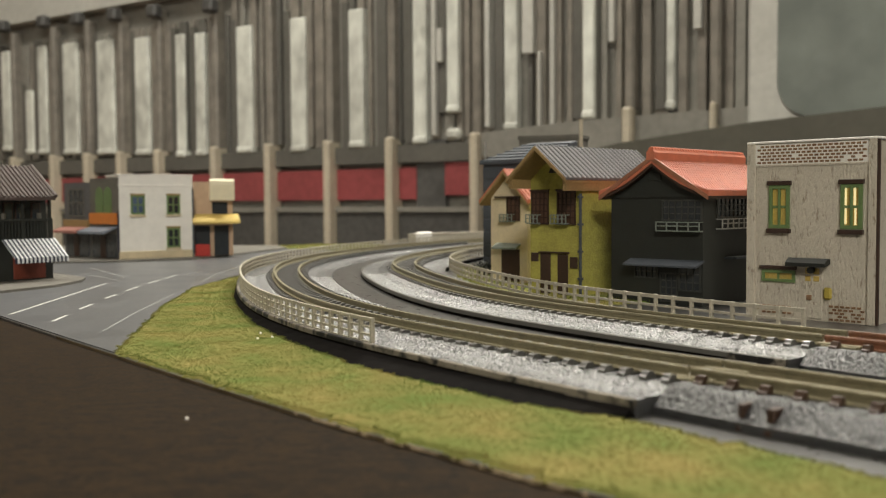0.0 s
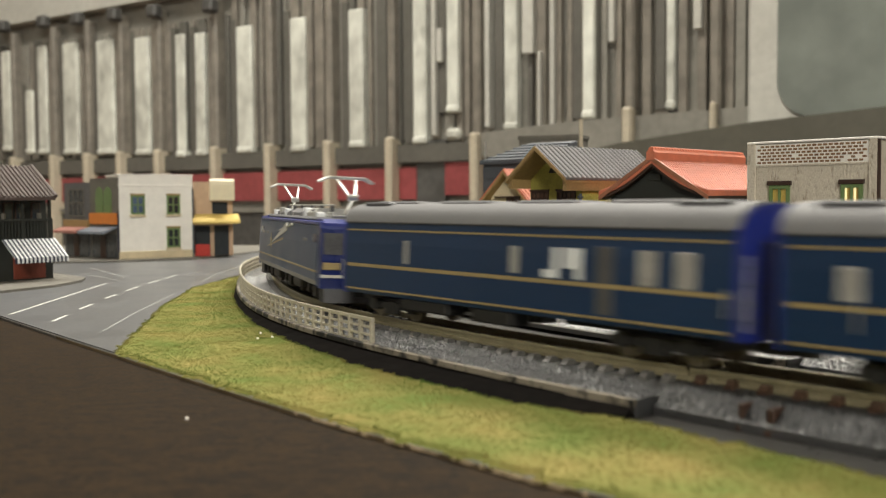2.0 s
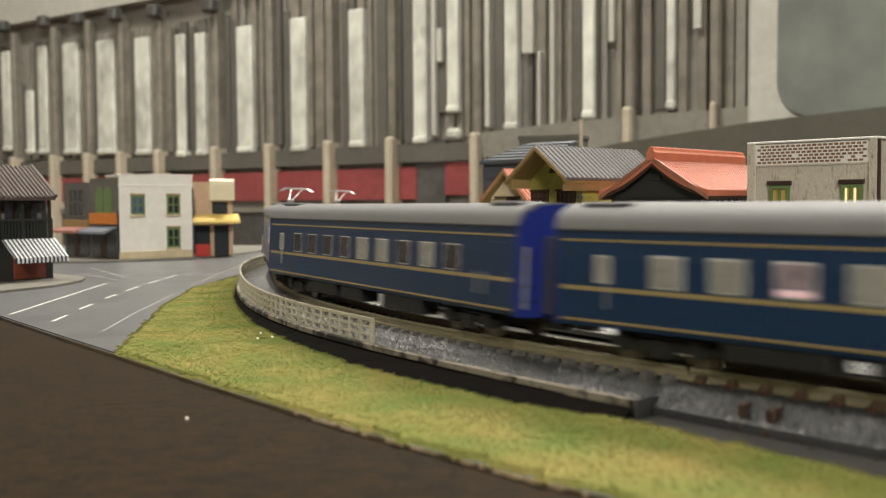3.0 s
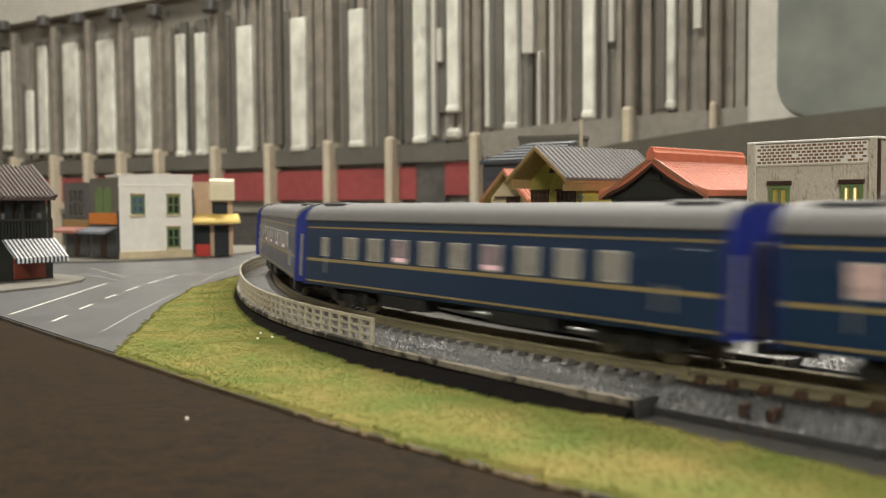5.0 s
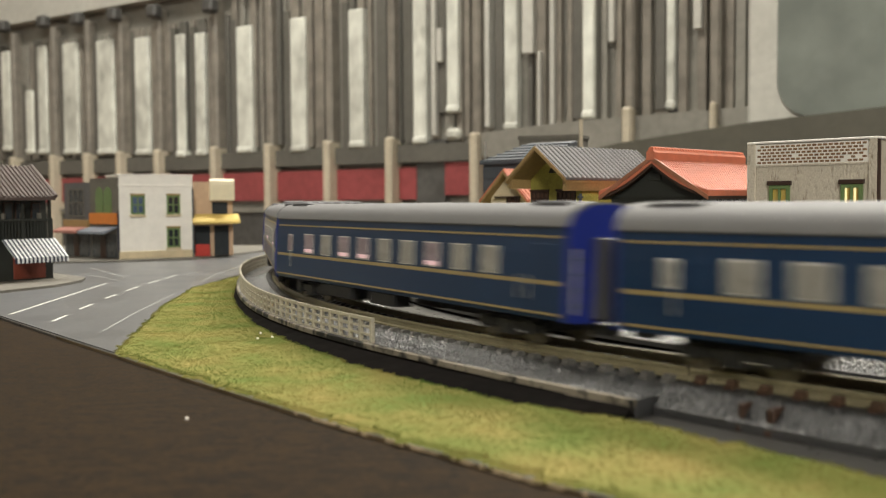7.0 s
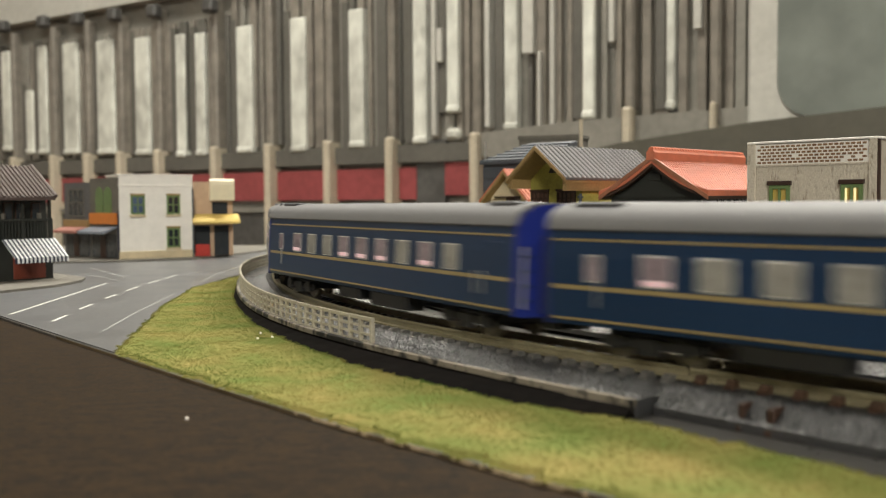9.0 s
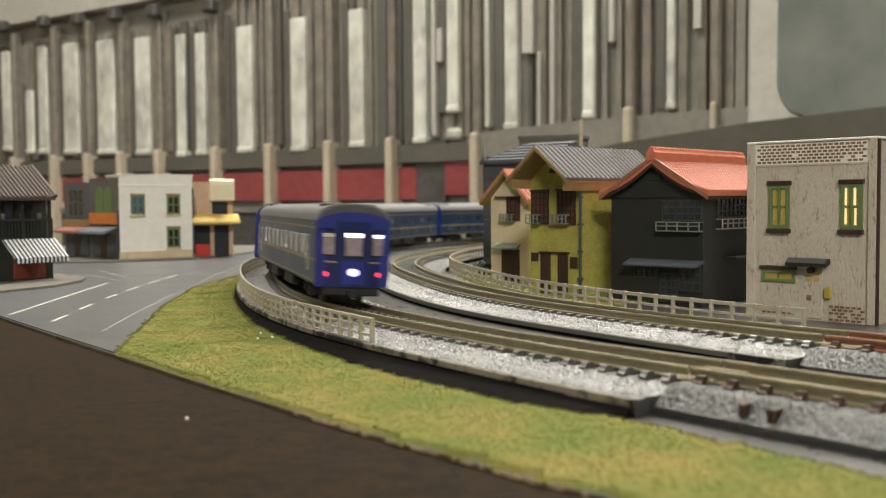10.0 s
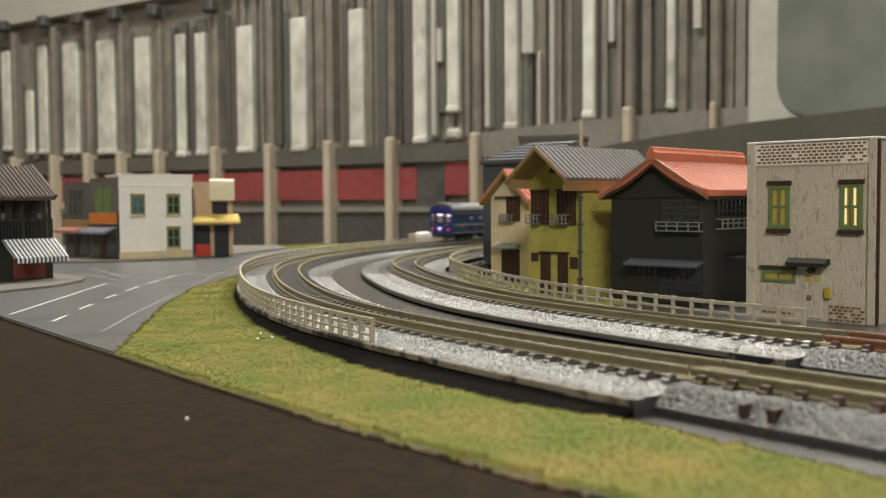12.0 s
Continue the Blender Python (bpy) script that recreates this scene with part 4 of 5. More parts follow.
SLOTS = (125, 113, 136, 137, 137, 138, 135, 135, 139, 137, 137, 139, 131)
RUN_T = (0.0, 0.7, 1.1, 1.5, 2.0, 2.5, 3.0, 3.2, 3.6, 4.0, 4.4, 4.8, 5.0, 5.5, 6.0, 6.5, 7.0, 7.2, 8.8, 9.0, 9.4, 9.8, 10.2, 10.6, 11.0, 11.5, 12.0)
RUN_S = (-74, 47, 116, 184, 272, 361, 450, 485.5, 557, 629, 702, 778, 820, 926, 1037, 1147, 1258, 1302, 1642, 1683, 1767, 1852, 1939, 2029, 2121, 2223, 2322)
CONSIST = []
behind = 0
for k, slot in enumerate(SLOTS):
    if k == 0:
        v, span = locomotive(), 40
    elif k == 1:
        v, span = coach("deep blue baggage and generator car with a plain white emblem", "baggage", 11), 37
    elif k == 6:
        v, span = coach("deep blue dining car with lit pink windows and roof boxes", "diner", 12), 45.5
    else:
        v, span = coach("deep blue tail coach with red lamps and a glowing headmark" if k == 12 else "deep blue sleeping coach with gold lines and curtained windows", "sleeper", 20 + k, k == 12, "lddddlldcd" if k == 2 else ""), 45.5
    mid = behind + slot / 2 - (2.5 if k == 0 else 0)
    CONSIST.append((v, mid - span, mid + span))
    behind += slot


# ---- houses: local x along the front, y into the house, z up ----
def framed_window(house, x0, x1, z0, z1, frame_mat, pane, cols=2, rows=2, face="front", at=0.0, bar=0.45, depth=0.5):
    """A window set in the front (y = at) or on the right side (x = at): frame with bars and a pane behind them."""
    def place(bm):
        if face == "side":
            bmesh.ops.transform(bm, matrix=Matrix(((0, -1, 0, at), (1, 0, 0, 0), (0, 0, 1, 0), (0, 0, 0, 1))), verts=bm.verts)
        else:
            bmesh.ops.translate(bm, vec=(0, at, 0), verts=bm.verts)
        return bm
    w, hgt, e = x1 - x0, z1 - z0, bar / 2
    bm = bmesh.new()
    rings = [[bm.verts.new((a, y, b)) for a, b in ((x0 - g, z0 - g), (x1 + g, z0 - g), (x1 + g, z1 + g), (x0 - g, z1 + g))] for g, y in ((e, .3), (e, -depth), (-e, -depth), (-e, .3))]
    for k in range(4):
        for j in range(4):
            a, b = rings[k], rings[(k + 1) % 4]
            bm.faces.new((a[j], a[(j + 1) % 4], b[(j + 1) % 4], b[j]))
    win = part("window", place(bm), frame_mat, house)
    for k in range(1, cols):
        c = x0 + w * k / cols
        part("glazing_bar", place(box(c - e * .7, c + e * .7, -depth * .9, .2, z0, z1)), frame_mat, win)
    for k in range(1, rows):
        c = z0 + hgt * k / rows
        part("glazing_bar", place(box(x0, x1, -depth * .8, .2, c - e * .7, c + e * .7)), frame_mat, win)
    part("pane", place(box(x0, x1, -.12, .25, z0, z1)), pane, win)
    return win


def front_box(name, house, x0, x1, y0, y1, z0, z1, m, label="", bevel=0.12):
    return part(name, box(x0, x1, y0, y1, z0, z1, bevel=bevel), m, house, label)


def railing(house, x0, x1, z0, z1, m, n, out=2.2, face="front", at=0.0):
    bm = bmesh.new()
    t = .32
    for z in (z0, (z0 + z1) / 2, z1 - t):
        box(x0, x1, -out, -out + t, z, z + t, bm)
    for k in range(n + 1):
        c = x0 + (x1 - x0 - t) * k / n
        box(c, c + t, -out - .02, -out + t + .02, z0, z1, bm)
    for c in (x0, x1 - t):
        for z in (z0, z1 - t):
            box(c, c + t, -out + t, .2, z, z + t, bm)
    box(x0, x1, -out + t, .2, z0 - .1, z0 + .25, bm)
    if face == "side":
        bmesh.ops.transform(bm, matrix=Matrix(((0, -1, 0, at), (1, 0, 0, 0), (0, 0, 1, 0), (0, 0, 0, 1))), verts=bm.verts)
    return part("balcony", bm, m, house, "pale plastic balcony rail")


def tiled_roof(house, w, d, eave, apex, over_side, over_front, over_back, thick, tile, under, label, pitch, ridge=True, roll=0.42, sag=0.0):
    """Two slopes down to both sides of a ridge along y, with rows of round tiles running down each slope."""
    run, rise = w / 2, apex - eave
    k = rise / run
    for s in (-1, 1):
        def zz(u):
            return apex - k * u + sag * math.sin(math.pi * u / (run + over_side))
        far = run + over_side
        steps = 6
        prof = [(w / 2 + s * far * i / steps, zz(far * i / steps) + thick) for i in range(steps + 1)]
        prof += [(x, z - thick) for x, z in prof[::-1]]
        slope = part("roof", prism(prof, -over_front, d + over_back), tile, house, label)
        part("eave_board", prism([(x, z - .1 if z > 0 else z) for x, z in [(w / 2 + s * far * i / steps * .985, zz(far * i / steps) - .02) for i in range(steps + 1)]] + [(w / 2 + s * far * i / steps * .985, zz(far * i / steps) - .9) for i in range(steps, -1, -1)], -over_front + .25, d + over_back - .25), under, house)
        y = -over_front + pitch / 2
        n = 0
        mesh = None
        while y < d + over_back - .2 and n < 60:
            if mesh is None:
                bm = bmesh.new()
                prev = None
                for i in range(steps * 5 + 1):
                    u = far * i / (steps * 5)
                    ring = [bm.verts.new((w / 2 + s * u, roll * math.cos(a), zz(u) + thick - .05 + roll * .95 * math.sin(a) + (.26 if i % 2 else 0))) for a in (0, .8, 1.57, 2.34, math.pi)]
                    if prev:
                        for j in range(4):
                            bm.faces.new((prev[j], prev[j + 1], ring[j + 1], ring[j]))
                    else:
                        bm.faces.new(ring)
                    prev = ring
                bm.faces.new(prev[::-1])
                first = part("roll_tile", bm, tile, slope, "", mm(0, y, 0))
                mesh = first.data
            else:
                share("roll_tile", mesh, slope, mm(0, y, 0))
            y += pitch
            n += 1
    if ridge:
        rt = apex + thick
        bm = prism([(w / 2 - 1.5, rt - .7), (w / 2 - 1.5, rt + 1.6), (w / 2 - .8, rt + 2.6), (w / 2 + .8, rt + 2.6), (w / 2 + 1.5, rt + 1.6), (w / 2 + 1.5, rt - .7)], -over_front - .4, d + over_back + .4)
        y = -over_front
        while y < d + over_back:
            rod((w / 2, y, rt + 2.5), (w / 2, y + .8, rt + 2.5), 1.0, bm, 8)
            y += 1.6
        part("ridge", bm, tile, house, "row of ridge tiles")


def gable_walls(house, w, d, eave, apex, m, label=""):
    return part("wall", prism([(0, 0), (w, 0), (w, eave), (w / 2, apex), (0, eave)], 0, d), m, house, label)


def white_house():
    h = thing("house", mm(84.7, 268, 0, 0, 0, -45), "white stucco model house with brick parapet and green windows", "model house", "model houses")
    W, D, H = 34.5, 28, 47.2
    part("wall", box(0, W, 0, D, 0, H - .4), WHITE_WALL, h, "rough grey-white stucco")
    for x0, x1 in ((-.35, 2.0), (W - 1.9, W + .3)):
        front_box("pilaster", h, x0, x1, -.55, 1.5, 0, H + .3, WHITE_WALL)
    front_box("cornice", h, 2.0, W - 1.9, -.25, .6, 40.9, 41.5, WHITE_WALL)
    front_box("parapet_panel", h, 2.0, W - 1.9, -.07, .3, 41.5, H - .1, CLEAN_WHITE, "white mortar behind the bricks", bevel=0)
    front_box("coping", h, -.4, W + .35, -.6, D, H, H + .6, CLEAN_WHITE)
    bm = box(-.52, .52, -.16, .3, -.27, .27, bevel=.05)
    brick = None
    r = random.Random(4)

    def bricks(x0, x1, z0, z1, skip):
        nonlocal brick, bm
        row, z = 0, z0 + .45
        while z < z1:
            x = x0 + .85 + (.85 if row % 2 else 0)
            while x < x1 - .6:
                if r.random() > skip(x, z):
                    m = mm(x, -.08 + r.uniform(-.05, .04), z, 0, 0, r.uniform(-2, 2))
                    if brick is None:
                        brick = part("brick", bm, BRICK, h, "", m)
                    else:
                        share("brick", brick.data, h, m)
                x += 1.45
            z += .86
            row += 1
    bricks(2.2, W - 2.0, 41.6, H - .2, lambda x, z: .06)
    bricks(1.0, 14.0, 1.0, 3.6, lambda x, z: .18)
    bricks(22.5, W - 2.2, .2, 4.2, lambda x, z: .10 + .5 * max(0, noise.noise((x * .3, z * .3, 1))))
    for x0, x1, pane in ((6.6, 11.4, YELLOWPANE), (26.1, 30.7, YELLOWPANE)):
        win = framed_window(h, x0, x1, 24.8, 35.4, GREEN, pane, 2, 2, bar=.95, depth=.6)
        if x0 > 20:
            # glowing slits put in for the room light seen through the panes
            for a, b, z0, z1 in ((.5, 1.0, 25.6, 35.0), (2.75, 3.35, 30.4, 35.0), (3.0, 3.5, 25.4, 29.8)):
                part("lit_slit", box(x0 + a, x0 + b, -.2, .1, z0, z1), LITPANE, win, "glow put in for room light shining through the window")
        front_box("lintel", h, x0 - 1.0, x1 + .9, -.9, .3, 35.9, 37.1, DARKWOOD)
        front_box("sill", h, x0 - 1.0, x1 + .8, -1.1, .3, 23.0, 24.2, DARKWOOD)
    framed_window(h, 4.6, 13.2, 10.2, 12.6, GREEN, YELLOWPANE, 2, 1, bar=.8)
    front_box("lintel", h, 3.6, 14.0, -.9, .3, 13.2, 14.2, DARKWOOD)
    bm2 = prism([(-3.4, 14.4), (.2, 15.2), (.2, 16.4), (-1.6, 16.6), (-3.6, 15.4)], 12.3, 23.0, "x")
    part("door_canopy", bm2, BLACK, h, "dark door canopy")
    rod_bm = rod((18.3, -1.8, 13.4), (18.3, -.1, 13.4), .9)
    part("canopy_lamp", rod_bm, BLACK, h)
    front_box("door", h, 15.6, 21.0, -.3, .3, .6, 14.4, WHITE_WALL, "whitewashed door")
    for x0, x1, z0, z1 in ((16.4, 17.9, 12.3, 13.9), (18.6, 20.2, 12.3, 13.9), (16.4, 17.9, 10.4, 11.8), (18.6, 20.2, 10.4, 11.8)):
        front_box("door_light", h, x0, x1, -.42, .2, z0, z1, YELLOWPANE)
    front_box("letter_box", h, 16.9, 18.2, -.7, .2, 5.4, 6.8, BRICK)
    front_box("post_box", h, 21.4, 23.6, -.9, .2, 5.8, 9.0, KNIT, "small yellow box on the wall", bevel=.5)
    front_box("drain_pipe", h, W + .1, W + .9, -.5, .4, 0, H, DARKWOOD)


def black_house():
    h = thing("house", mm(54.4, 312.3, 0, 0, 0, -45), "charcoal wooden model house with an orange tiled gable roof", "model house", "model houses")
    W, D = 33, 52
    gable_walls(h, W, D, 35, 43.6, BLACK, "charcoal timber wall")
    tiled_roof(h, W, D, 35, 43.6, 3.2, 2.6, 2.0, 1.6, ORANGE_TILE, DARKWOOD, "orange tiled roof slope", 1.5, roll=.40, sag=-1.3)
    part("barge_board", prism([(-3.0, 32.2), (16.5, 44.4), (36.0, 32.2), (36.0, 33.6), (16.5, 45.9), (-3.0, 33.6)], -2.9, -2.3), GABLE, h, "rusty brown gable edge")
    framed_window(h, 19.2, 32.6, 26.0, 32.0, CHARBAR, GLASS, 6, 3, bar=.5)
    framed_window(h, 9.2, 17.4, 8.0, 12.0, CHARBAR, GLASS, 4, 2, bar=.5)
    framed_window(h, 25.2, 32.2, 4.6, 12.2, CHARBAR, GLASS, 3, 3, bar=.5)
    framed_window(h, 18.6, 24.4, 1.0, 9.6, CHARBAR, GLASS, 3, 4, bar=.5)
    railing(h, 17.8, 33.0, 22.6, 25.6, DIMRAIL, 4)
    part("canopy", prism([(-4.6, 11.8), (.2, 13.4), (.2, 14.0), (-4.6, 12.4)], 7.4, 33.4, "x"), SLATE, h, "low dark canopy")
    front_box("gable_vent", h, 14.5, 18.5, -.4, .2, 38.2, 40.4, BLACK)
    part("beam", prism([(-.5, 33.0), (.2, 33.0), (.2, 34.0), (-.5, 34.0)], 0, W, "x"), BLACK, h)
    framed_window(h, 8.0, 26.0, 26.8, 32.6, CHARBAR, GLASS, 7, 3, face="side", at=W, bar=.5)
    railing(h, 7.6, 28.2, 23.2, 26.4, RAILING, 6, face="side", at=W)
    part("canopy", box(W, W + 4.2, 12.5, 27, 14.0, 14.6), SLATE, h, "small side canopy")


def olive_house():
    h = thing("house", mm(30.4, 335.5, 0, 0, 0, -45), "yellow-green model house with a grey tiled gable roof", "model house", "model houses")
    W, D = 22, 46
    gable_walls(h, W, D, 39.6, 48.4, OLIVE, "yellow-green rendered wall")
    tiled_roof(h, W, D, 40.4, 49.6, 1.8, 10.8, 3, 0.9, GREY_TILE, WOOD, "grey tiled roof slope", 2.6, ridge=False, roll=.6)
    part("gable_soffit", prism([(-1.6, 38.4), (11, 48.9), (23.6, 38.4), (23.6, 39.6), (11, 50.3), (-1.6, 39.6)], -11.2, -10.6), WOOD, h, "pale wooden gable edge")
    part("purlin", prism([(W - .2, 35.4), (W + 1.0, 35.4), (W + 1.5, 39.4), (W - .2, 39.6)], -10.0, D + 2), WOOD, h, "brown boarded eave")
    part("purlin", prism([(.2, 36.4), (-1.0, 36.4), (-1.5, 39.4), (.2, 39.6)], -10.0, D + 2), WOOD, h, "brown boarded eave")
    part("gable_vent", prism([(8.4, 41.6), (13.6, 41.6), (12.6, 43.6), (11, 44.4), (9.4, 43.6)], -.5, .2), BLACK, h, "dark gable vent")
    for x0, x1 in ((.9, 7.9), (12.1, 19.4)):
        framed_window(h, x0, x1, 24.4, 35.2, DARKWOOD, SHUTTER, 4, 5, bar=.55)
        front_box("lintel", h, x0 - .6, x1 + .5, -.9, .2, 35.4, 36.1, DARKWOOD)
    railing(h, -.6, 4.8, 24.4, 27.6, DIMRAIL, 3)
    railing(h, 10.2, 17.0, 24.4, 27.6, DIMRAIL, 4)
    front_box("door", h, 4.5, 8.9, -.35, .3, .5, 14.4, DARKWOOD, "dark door")
    front_box("door", h, 12.0, 16.4, -.35, .3, .5, 14.2, DARKWOOD, "dark door")
    front_box("lintel", h, 4.0, 17.0, -.9, .2, 14.4, 15.0, DARKWOOD)
    front_box("small_window", h, .5, 3.6, -.4, .2, 11.4, 14.4, DARKWOOD)
    front_box("small_window", h, 17.2, 20.4, -.4, .2, 9.6, 13.4, DARKWOOD)
    part("drain_pipe", rod((W - .1, -.6, 0), (W - .1, -.6, 34.5), .5), SLATE, h, "dark drain pipe")
    for z in (6, 15, 24, 33):
        part("pipe_clip", box(W - .9, W + .7, -1.2, 0, z, z + .7), SLATE, h)


def cream_house():
    h = thing("house", mm(19.3, 387.7, 0, 0, 0, -45), "cream model house with an orange tiled gable roof", "model house", "model houses")
    W, D = 19, 36
    gable_walls(h, W, D, 34.5, 43.5, CREAM, "cream rendered wall")
    tiled_roof(h, W, D, 34.5, 43.5, 3.2, 3.6, 2, 1.2, ORANGE_TILE, WOOD, "orange tiled roof slope", 2.2, ridge=False, roll=.55)
    part("gable_edge", prism([(-2.9, 30.8), (9.5, 43.2), (21.9, 30.8), (21.9, 31.7), (9.5, 44.2), (-2.9, 31.7)], -3.7, -3.2), WOOD, h)
    framed_window(h, 8.8, 15.1, 24.8, 33.4, DARKWOOD, SHUTTER, 3, 3, bar=.55)
    front_box("lintel", h, 3.0, 15.6, -1.6, .2, 33.6, 34.2, DARKWOOD)
    railing(h, 6.2, 12.8, 24.2, 27.2, DIMRAIL, 3)
    part("canopy", prism([(-3.2, 13.4), (.2, 15.2), (.2, 15.9), (-3.2, 14.1)], 3.0, 15.6, "x"), DIMRAIL, h, "grey-green canopy")
    front_box("door", h, 5.7, 15.1, -.35, .3, .8, 13.4, DARKWOOD, "dark door")


def slate_house():
    h = thing("house", mm(18.0, 428, 0, 0, 0, -40), "dark slate-blue model house with a grey-blue roof", "model house", "model houses")
    W, D = 24, 36
    part("wall", box(0, W, 0, D, 0, 50), SLATE, h, "slate-blue wall")
    part("roof", prism([(-1.6, 49.6), (D + 1, 59.5), (D + 1, 50), (-1.6, 48.4)], -.8, W + 1.2, "x"), SLATE, h, "grey-blue sloping roof")
    for k in range(6):
        y = -1.2 + k * 6.2
        z = 49.6 + 9.9 * (y + 1.6) / (D + 2.6)
        part("roof_batten", prism([(y, z - .2), (y + .9, z + .1), (y + .9, z + .9), (y, z + .6)], -1, W + 1.4, "x"), SLATE, h)
    for k in range(8):
        front_box("clapboard", h, 0, W, -.35, .1, 3 + 5.6 * k, 7.6 + 5.6 * k, SLATE)
    part("finial", rod((.8, .5, 50), (.8, .5, 58.5), .45), CHROME, h)
    t = thing("shrub", mm(19, 419, 0), "small dark shrub at the foot of the slate-blue house", "shrub")
    part("stem", rod((0, 0, 0), (0, 0, 3), .5), DARKWOOD, t)
    r = random.Random(9)
    verts, faces = [], []
    for _ in range(700):
        a, b, c = r.gauss(0, 2.6), r.gauss(0, 2.6), abs(r.gauss(2.6, 1.8))
        k = len(verts)
        verts += [(a, b, c), (a + r.uniform(-1, 1), b + r.uniform(-1, 1), c + r.uniform(-.3, 1)), (a + r.uniform(-1, 1), b + r.uniform(-1, 1), c + r.uniform(-.3, 1))]
        faces.append((k, k + 1, k + 2))
    me = bpy.data.meshes.new("crown")
    me.from_pydata([tuple(v * MM for v in p) for p in verts], [], faces)
    me.materials.append(BLACK)
    ob = new("crown", me)
    ob.parent = t
    g = thing("house", mm(74, 520, 0, 0, 0, -20), "plain pale grey model block behind the houses", "model house", "model houses")
    part("wall", box(-34, 0, 0, 20, 0, 66), PAVE, g)
    part("parapet", box(-34.6, .6, -.6, 20.6, 66, 68), PAVE, g)
    pole = thing("mast", mm(66, 462, 0), "thin pinkish grey mast behind the roofs", "mast")
    part("pole", rod((0, 0, 0), (0, 0, 71), .9, sides=12), POST, pole)
    part("foot", rod((0, 0, 0), (0, 0, 2), 2.4, sides=12), PAVE, pole)


def corner_shop():
    h = thing("house", mm(-182, 545, 1.2, 0, 0, 32), "white two-storey corner model house with green windows", "model house", "model houses")
    W, D, H = 42, 30, 47.2
    part("wall", box(0, W, 0, D, 0, H), CLEAN_WHITE, h, "smooth white wall")
    front_box("cornice", h, -.5, W + .4, -.6, D, 41.2, 41.9, CLEAN_WHITE)
    front_box("parapet_cap", h, -.6, W + .5, -.7, D + .5, H, H + .8, CLEAN_WHITE)
    front_box("plinth", h, -.6, W + .5, -.8, D, -.9, 4.2, CREAM)
    for x0, x1, z0, z1, p in ((6.8, 13.6, 25.6, 35.4, BLUEPANE), (27.2, 33.8, 25.6, 35.4, GLASS), (27.0, 33.6, 6.4, 16.6, GLASS)):
        framed_window(h, x0, x1, z0, z1, GREEN, p, 2, 2, bar=1.0, depth=.7)
        front_box("sill", h, x0 - 1, x1 + 1, -1.3, .2, z0 - 1.8, z0 - .6, CREAM)
        front_box("lintel", h, x0 - .8, x1 + .8, -.9, .2, z1 + .5, z1 + 1.5, WOOD)
    part("drain_pipe", rod((W - .2, -.8, 0), (W - .2, -.8, 40), .5), SLATE, h)
    front_box("corner_edge", h, -1.0, -.1, .2, 1.6, 0, 27, NAVY)
    s = thing("shop", mm(-146, 568, 1.2, 0, 0, 20), "tan model shop with a yellow awning and cream sign panel", "model shop", "model shops")
    part("wall", box(-1, 23, 4, 30, 0, 44), TAN, s, "tan wall")
    part("sign_panel", prism([(-1.2, 33), (4.2, 33), (4.2, 45.6), (1.0, 45.6), (-.6, 44.4), (-1.2, 42)], 9.5, 23.6, "x"), CREAMTOP, s, "cream rounded sign panel")
    front_box("upper_window", s, 11, 20, 3.7, 4.2, 24, 32, GLASS)
    part("awning", prism([(-6.0, 19.2), (4.1, 23.6), (4.1, 25.0), (-5.0, 21.8), (-6.2, 20.4)], -1.2, 26, "x"), YELLOW, s, "yellow awning")
    front_box("shop_window", s, .5, 9.5, 3.6, 4.2, 1, 18, GLASS)
    front_box("door", s, 12, 20.5, 3.6, 4.2, .2, 18, GLASS)
    front_box("counter", s, .8, 9.0, 1.0, 4.0, .1, 7.0, RED, "red counter")
    for x in (10.2, 21.4):
        front_box("pillar", s, x, x + 1.4, 3.0, 4.2, 0, 19, TAN)


def side_shops():
    for k, (x, y, wallm, sign, aw, lab) in enumerate(((-206, 566, PAVE, ORANGE, STEEL, "grey model shop with an orange sign and blue-grey awning"), (-230, 589, PAVE, WOOD, PINK, "dark grey model shop with a faded red awning"))):
        s = thing("shop", mm(x, y, 1.2, 0, 0, -42), lab, "model shop", "model shops")
        W = 31
        part("wall", box(0, W, 0, 26, 0, 46 - 2 * k), PAVE if k == 0 else GREY_TILE, s)
        if k == 0:
            for c in (11, 20.5):
                part("arched_window", prism([(c - 4, 26)] + [(c - 4 * math.cos(a), 36 + 5 * math.sin(a)) for a in [j * math.pi / 8 for j in range(9)]] + [(c + 4, 26)], -.5, .3), GREEN, s, "green arched shutter")
        else:
            framed_window(s, 6, 24, 24, 40, PAVE, GLASS, 3, 2, bar=.9)
        front_box("sign", s, 1, W - .5, -1.6, .2, 19.6 if k == 0 else 17, 26.0 if k == 0 else 22, sign)
        part("awning", prism([(-9, 14.2), (.1, 17.6), (.1, 18.4), (-9, 15.6)], 1, W - 1, "x"), aw, s)
        front_box("shop_front", s, 2, W - 2, -.4, .2, .4, 14, GLASS)
        front_box("door", s, 12, 18, -.7, .2, .2, 13, DARKWOOD)


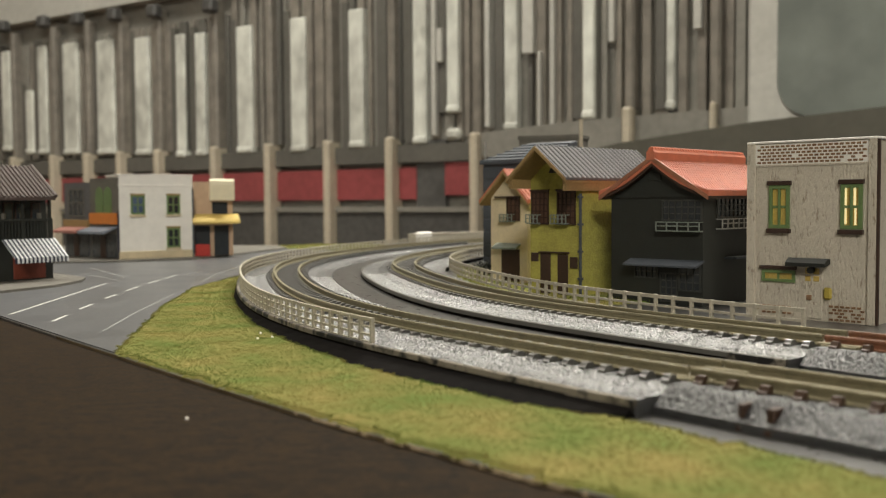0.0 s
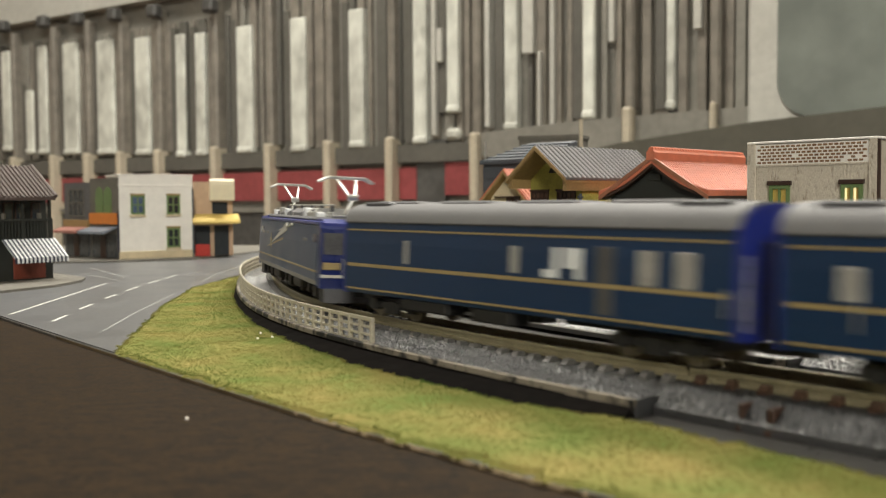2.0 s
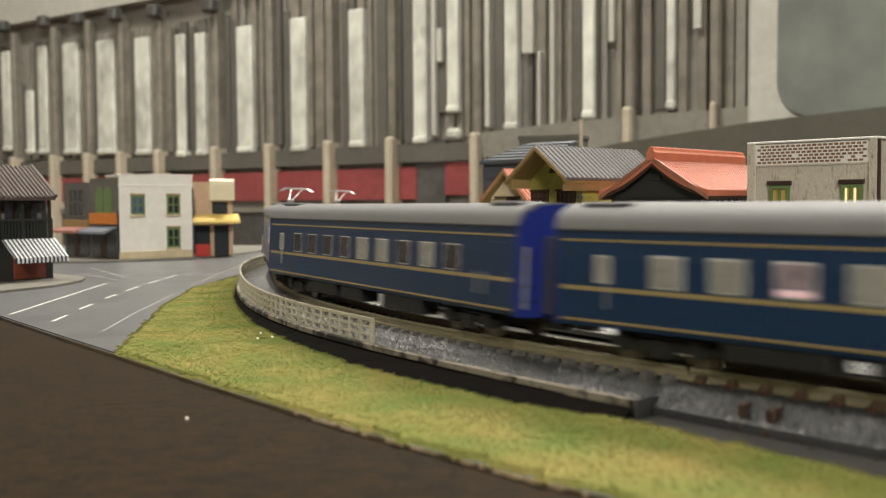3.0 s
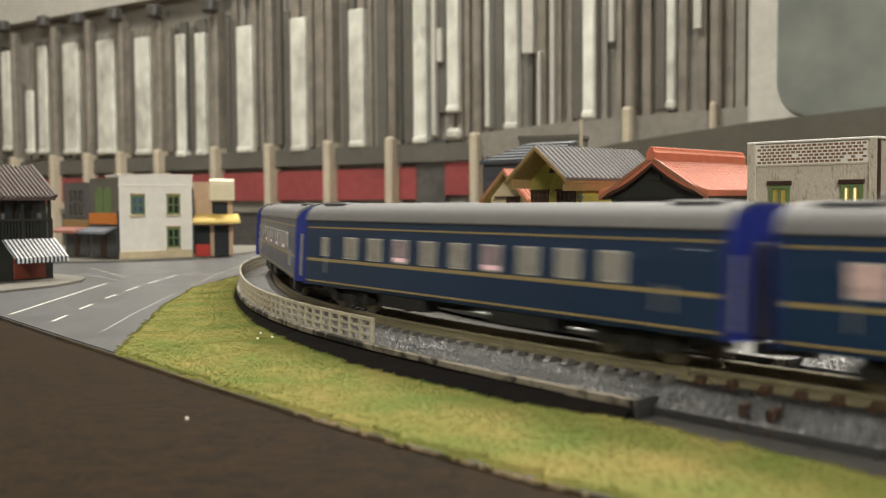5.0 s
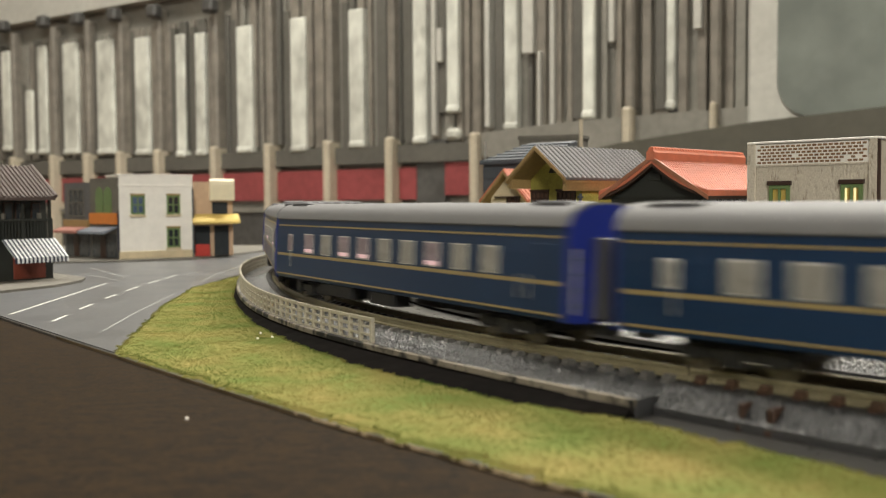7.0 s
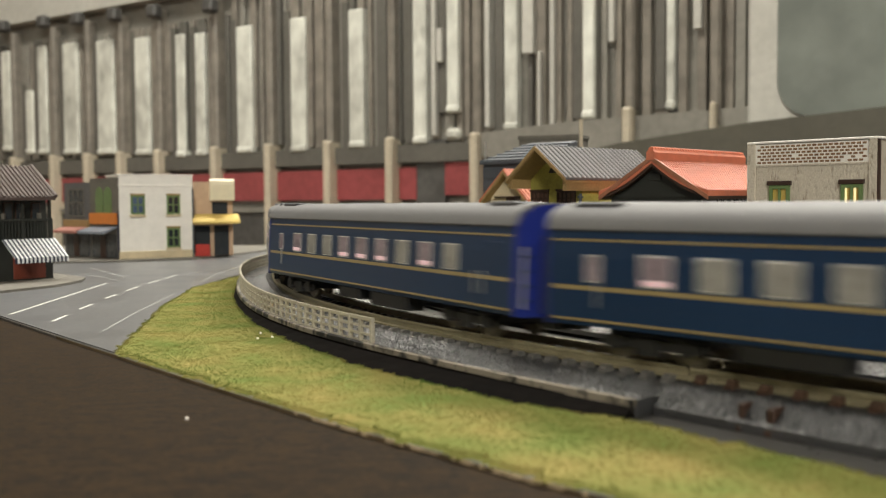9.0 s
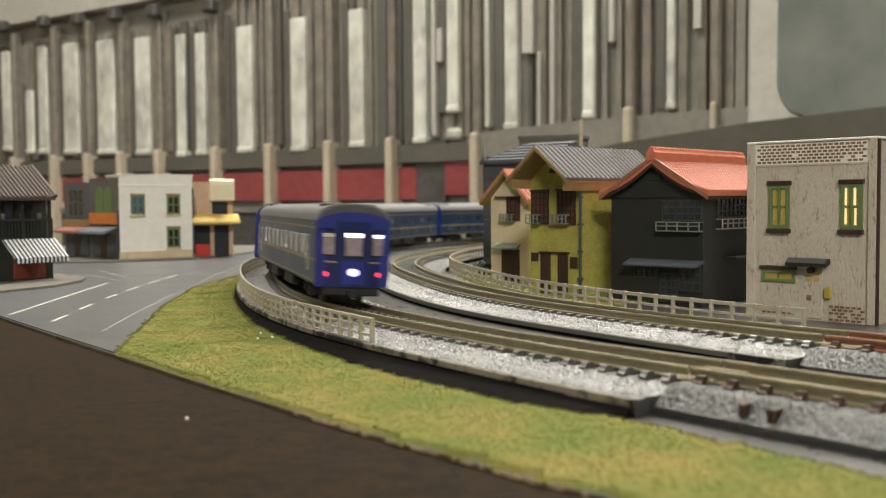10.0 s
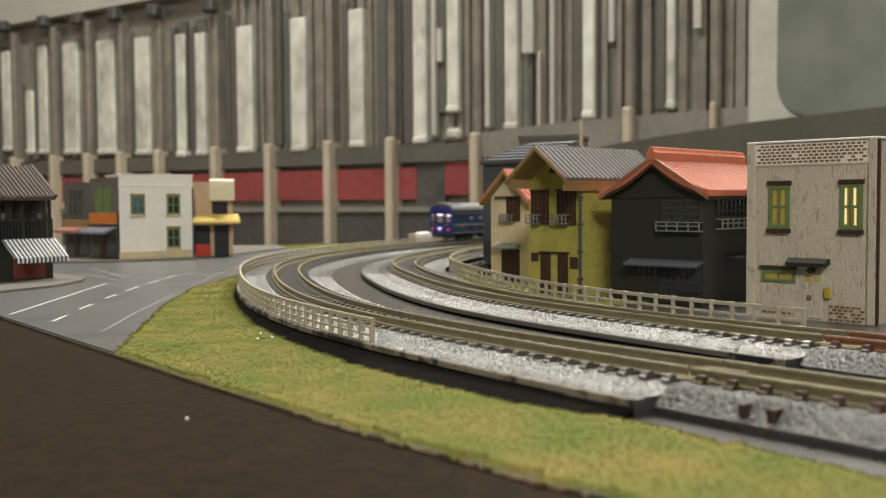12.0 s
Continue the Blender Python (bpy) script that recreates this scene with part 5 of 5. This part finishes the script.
def dark_shop():
    h = thing("house", mm(-188, 374, 1.2, 0, 0, 53), "dark timber model shop house with a brown tiled roof", "model house", "model houses")
    W, D, E = 40, 30, 34.5
    part("wall", box(0, W, 0, D, 0, 15), BLACK, h, "black timber ground floor")
    part("wall", box(0, W - .6, 3.2, D, 15, E), BLACK, h, "black timber upper floor")
    part("balcony_floor", box(-.4, W, -.6, 3.4, 15, 16.4), BLACK, h)
    for k in range(30):
        c = .6 + k * 1.35
        part("baluster", box(c, c + .5, -.2, .3, 16.4, 24.2), BLACK, h)
    part("hand_rail", box(0, W, -.5, .6, 24.2, 25.2), BLACK, h)
    for c in (.3, 13, 26.5, 38.6):
        part("post", box(c, c + 1, -.3, .7, 16.4, E), BLACK, h)
    for c in (20.5, 25.5, 32.5):
        f = part("window", box(c, c + 4, 2.8, 3.3, 24, 32), DARKWOOD, h)
        part("pane", box(c + .5, c + 3.5, 2.6, 3.2, 24.6, 31.4), GLASS, f)
    for c in (19.5, 27.5, 35):
        part("flower_pot", rod((c, 1.2, 25.2), (c, 1.2, 27.4), .9), PAVE, h)
    # roof slope rising from the street
    r0, r1 = (-2.4, E - 0.6), (16, E + 12.6)
    roof = part("roof", prism([r0, r1, (D + 6, E - 1), (D + 6, E - 2), (16, E + 11.2), (-2.4, E - 1.8)], -3, W + .6, "x"), BROWN_TILE, h, "brown tiled roof")
    mesh = None
    k = 0
    while -2.6 + 1.9 * k < W + .4:
        m = mm(-2.6 + 1.9 * k, 0, 0)
        if mesh is None:
            first = part("roll_tile", rod((0, r0[0], r0[1] + .2), (0, r1[0], r1[1] + .2), .55, sides=8), BROWN_TILE, roof, "", m)
            mesh = first.data
        else:
            share("roll_tile", mesh, roof, m)
        k += 1
    part("verge", rod((W + .6, r0[0], r0[1] + .5), (W + .6, r1[0], r1[1] + .5), .9, sides=8), BROWN_TILE, h)
    front_box("shutter", h, 22.5, 36.5, -.4, .3, .6, 10.5, RUST, "rust red shutter")
    a = part("awning", prism([(-9.6, 9.2), (-.1, 16.6), (-.1, 16.9), (-9.7, 9.6)], 18, 41.2, "x"), STRIPE_WHITE, h, "navy and white striped awning")
    n = 13
    for k in range(n):
        c = 18 + 23.2 * k / n
        part("awning_stripe", prism([(-9.9, 9.55), (-.1, 16.92), (-.1, 17.05), (-9.9, 9.75)], c, c + .85, "x"), NAVY, a)
        part("valance_stripe", box(c, c + .9, -10.0, -9.55, 7.4, 9.6), NAVY, a)
        part("valance_stripe", box(c + .9, c + 1.78, -9.95, -9.6, 7.5, 9.6), STRIPE_WHITE, a)


white_house()
black_house()
olive_house()
cream_house()
slate_house()
corner_shop()
side_shops()
dark_shop()

# small things lying about
speck = thing("crumb", mm(-38.7, 144.3, -0.62), "tiny pale crumb lying on the table", "crumb")
bm = bmesh.new()
bmesh.ops.create_icosphere(bm, subdivisions=2, radius=.32)
for v in bm.verts:
    v.co *= 1 + .35 * noise.noise(v.co * 4)
    v.co.z = max(0, v.co.z * .8 + .18)
part("crumb_body", bm, CLEAN_WHITE, speck)
van = thing("far_wall", mm(-18, 770, 0, 0, 0, 38), "low white wall piece behind the far bend", "wall piece")
part("wall_slab", box(-10, 70, 0, 3, 0, 6.5, bevel=.3), FENCE, van)
part("wall_cap", box(-10, 70, -.6, 3.6, 6.5, 7.6, bevel=.2), FENCE, van)
part("white_block", box(-6, 8, -6, -1, 0, 9.0, bevel=1.2), CLEAN_WHITE, van)
for x, y, z, k in ((-39.5, 222, 0.9, .9), (-43.5, 229, 0.9, .7), (-42.5, 220, .9, .5)):
    c = copy_thing(speck, mm(x, y, z, 0, 0, 40 * k) @ Matrix.Diagonal((1, 1, 1, 1)))
    tagged(c, "tiny pale crumb lying on the turf")


def motions():
    """The whole train runs round the bend; each vehicle stands on two points of the line."""
    for vehicle, front, rear in CONSIST:
        rows = []
        for k in range(121):
            t = k * 0.1
            head = float(np.interp(t, RUN_T, RUN_S))
            p, q = on_track(head - front), on_track(head - rear)
            mid = head - (front + rear) / 2
            h = math.atan2(p[0] - q[0], p[1] - q[1])
            lean = math.degrees(cant(mid) / 9.6)
            rows.append((t, mm((p[0] + q[0]) / 2, (p[1] + q[1]) / 2, RAILTOP, 0, 0, -math.degrees(h)) @ pose(0, 0, 0, 0, lean, 0)))
        walk(vehicle, rows)


motions()
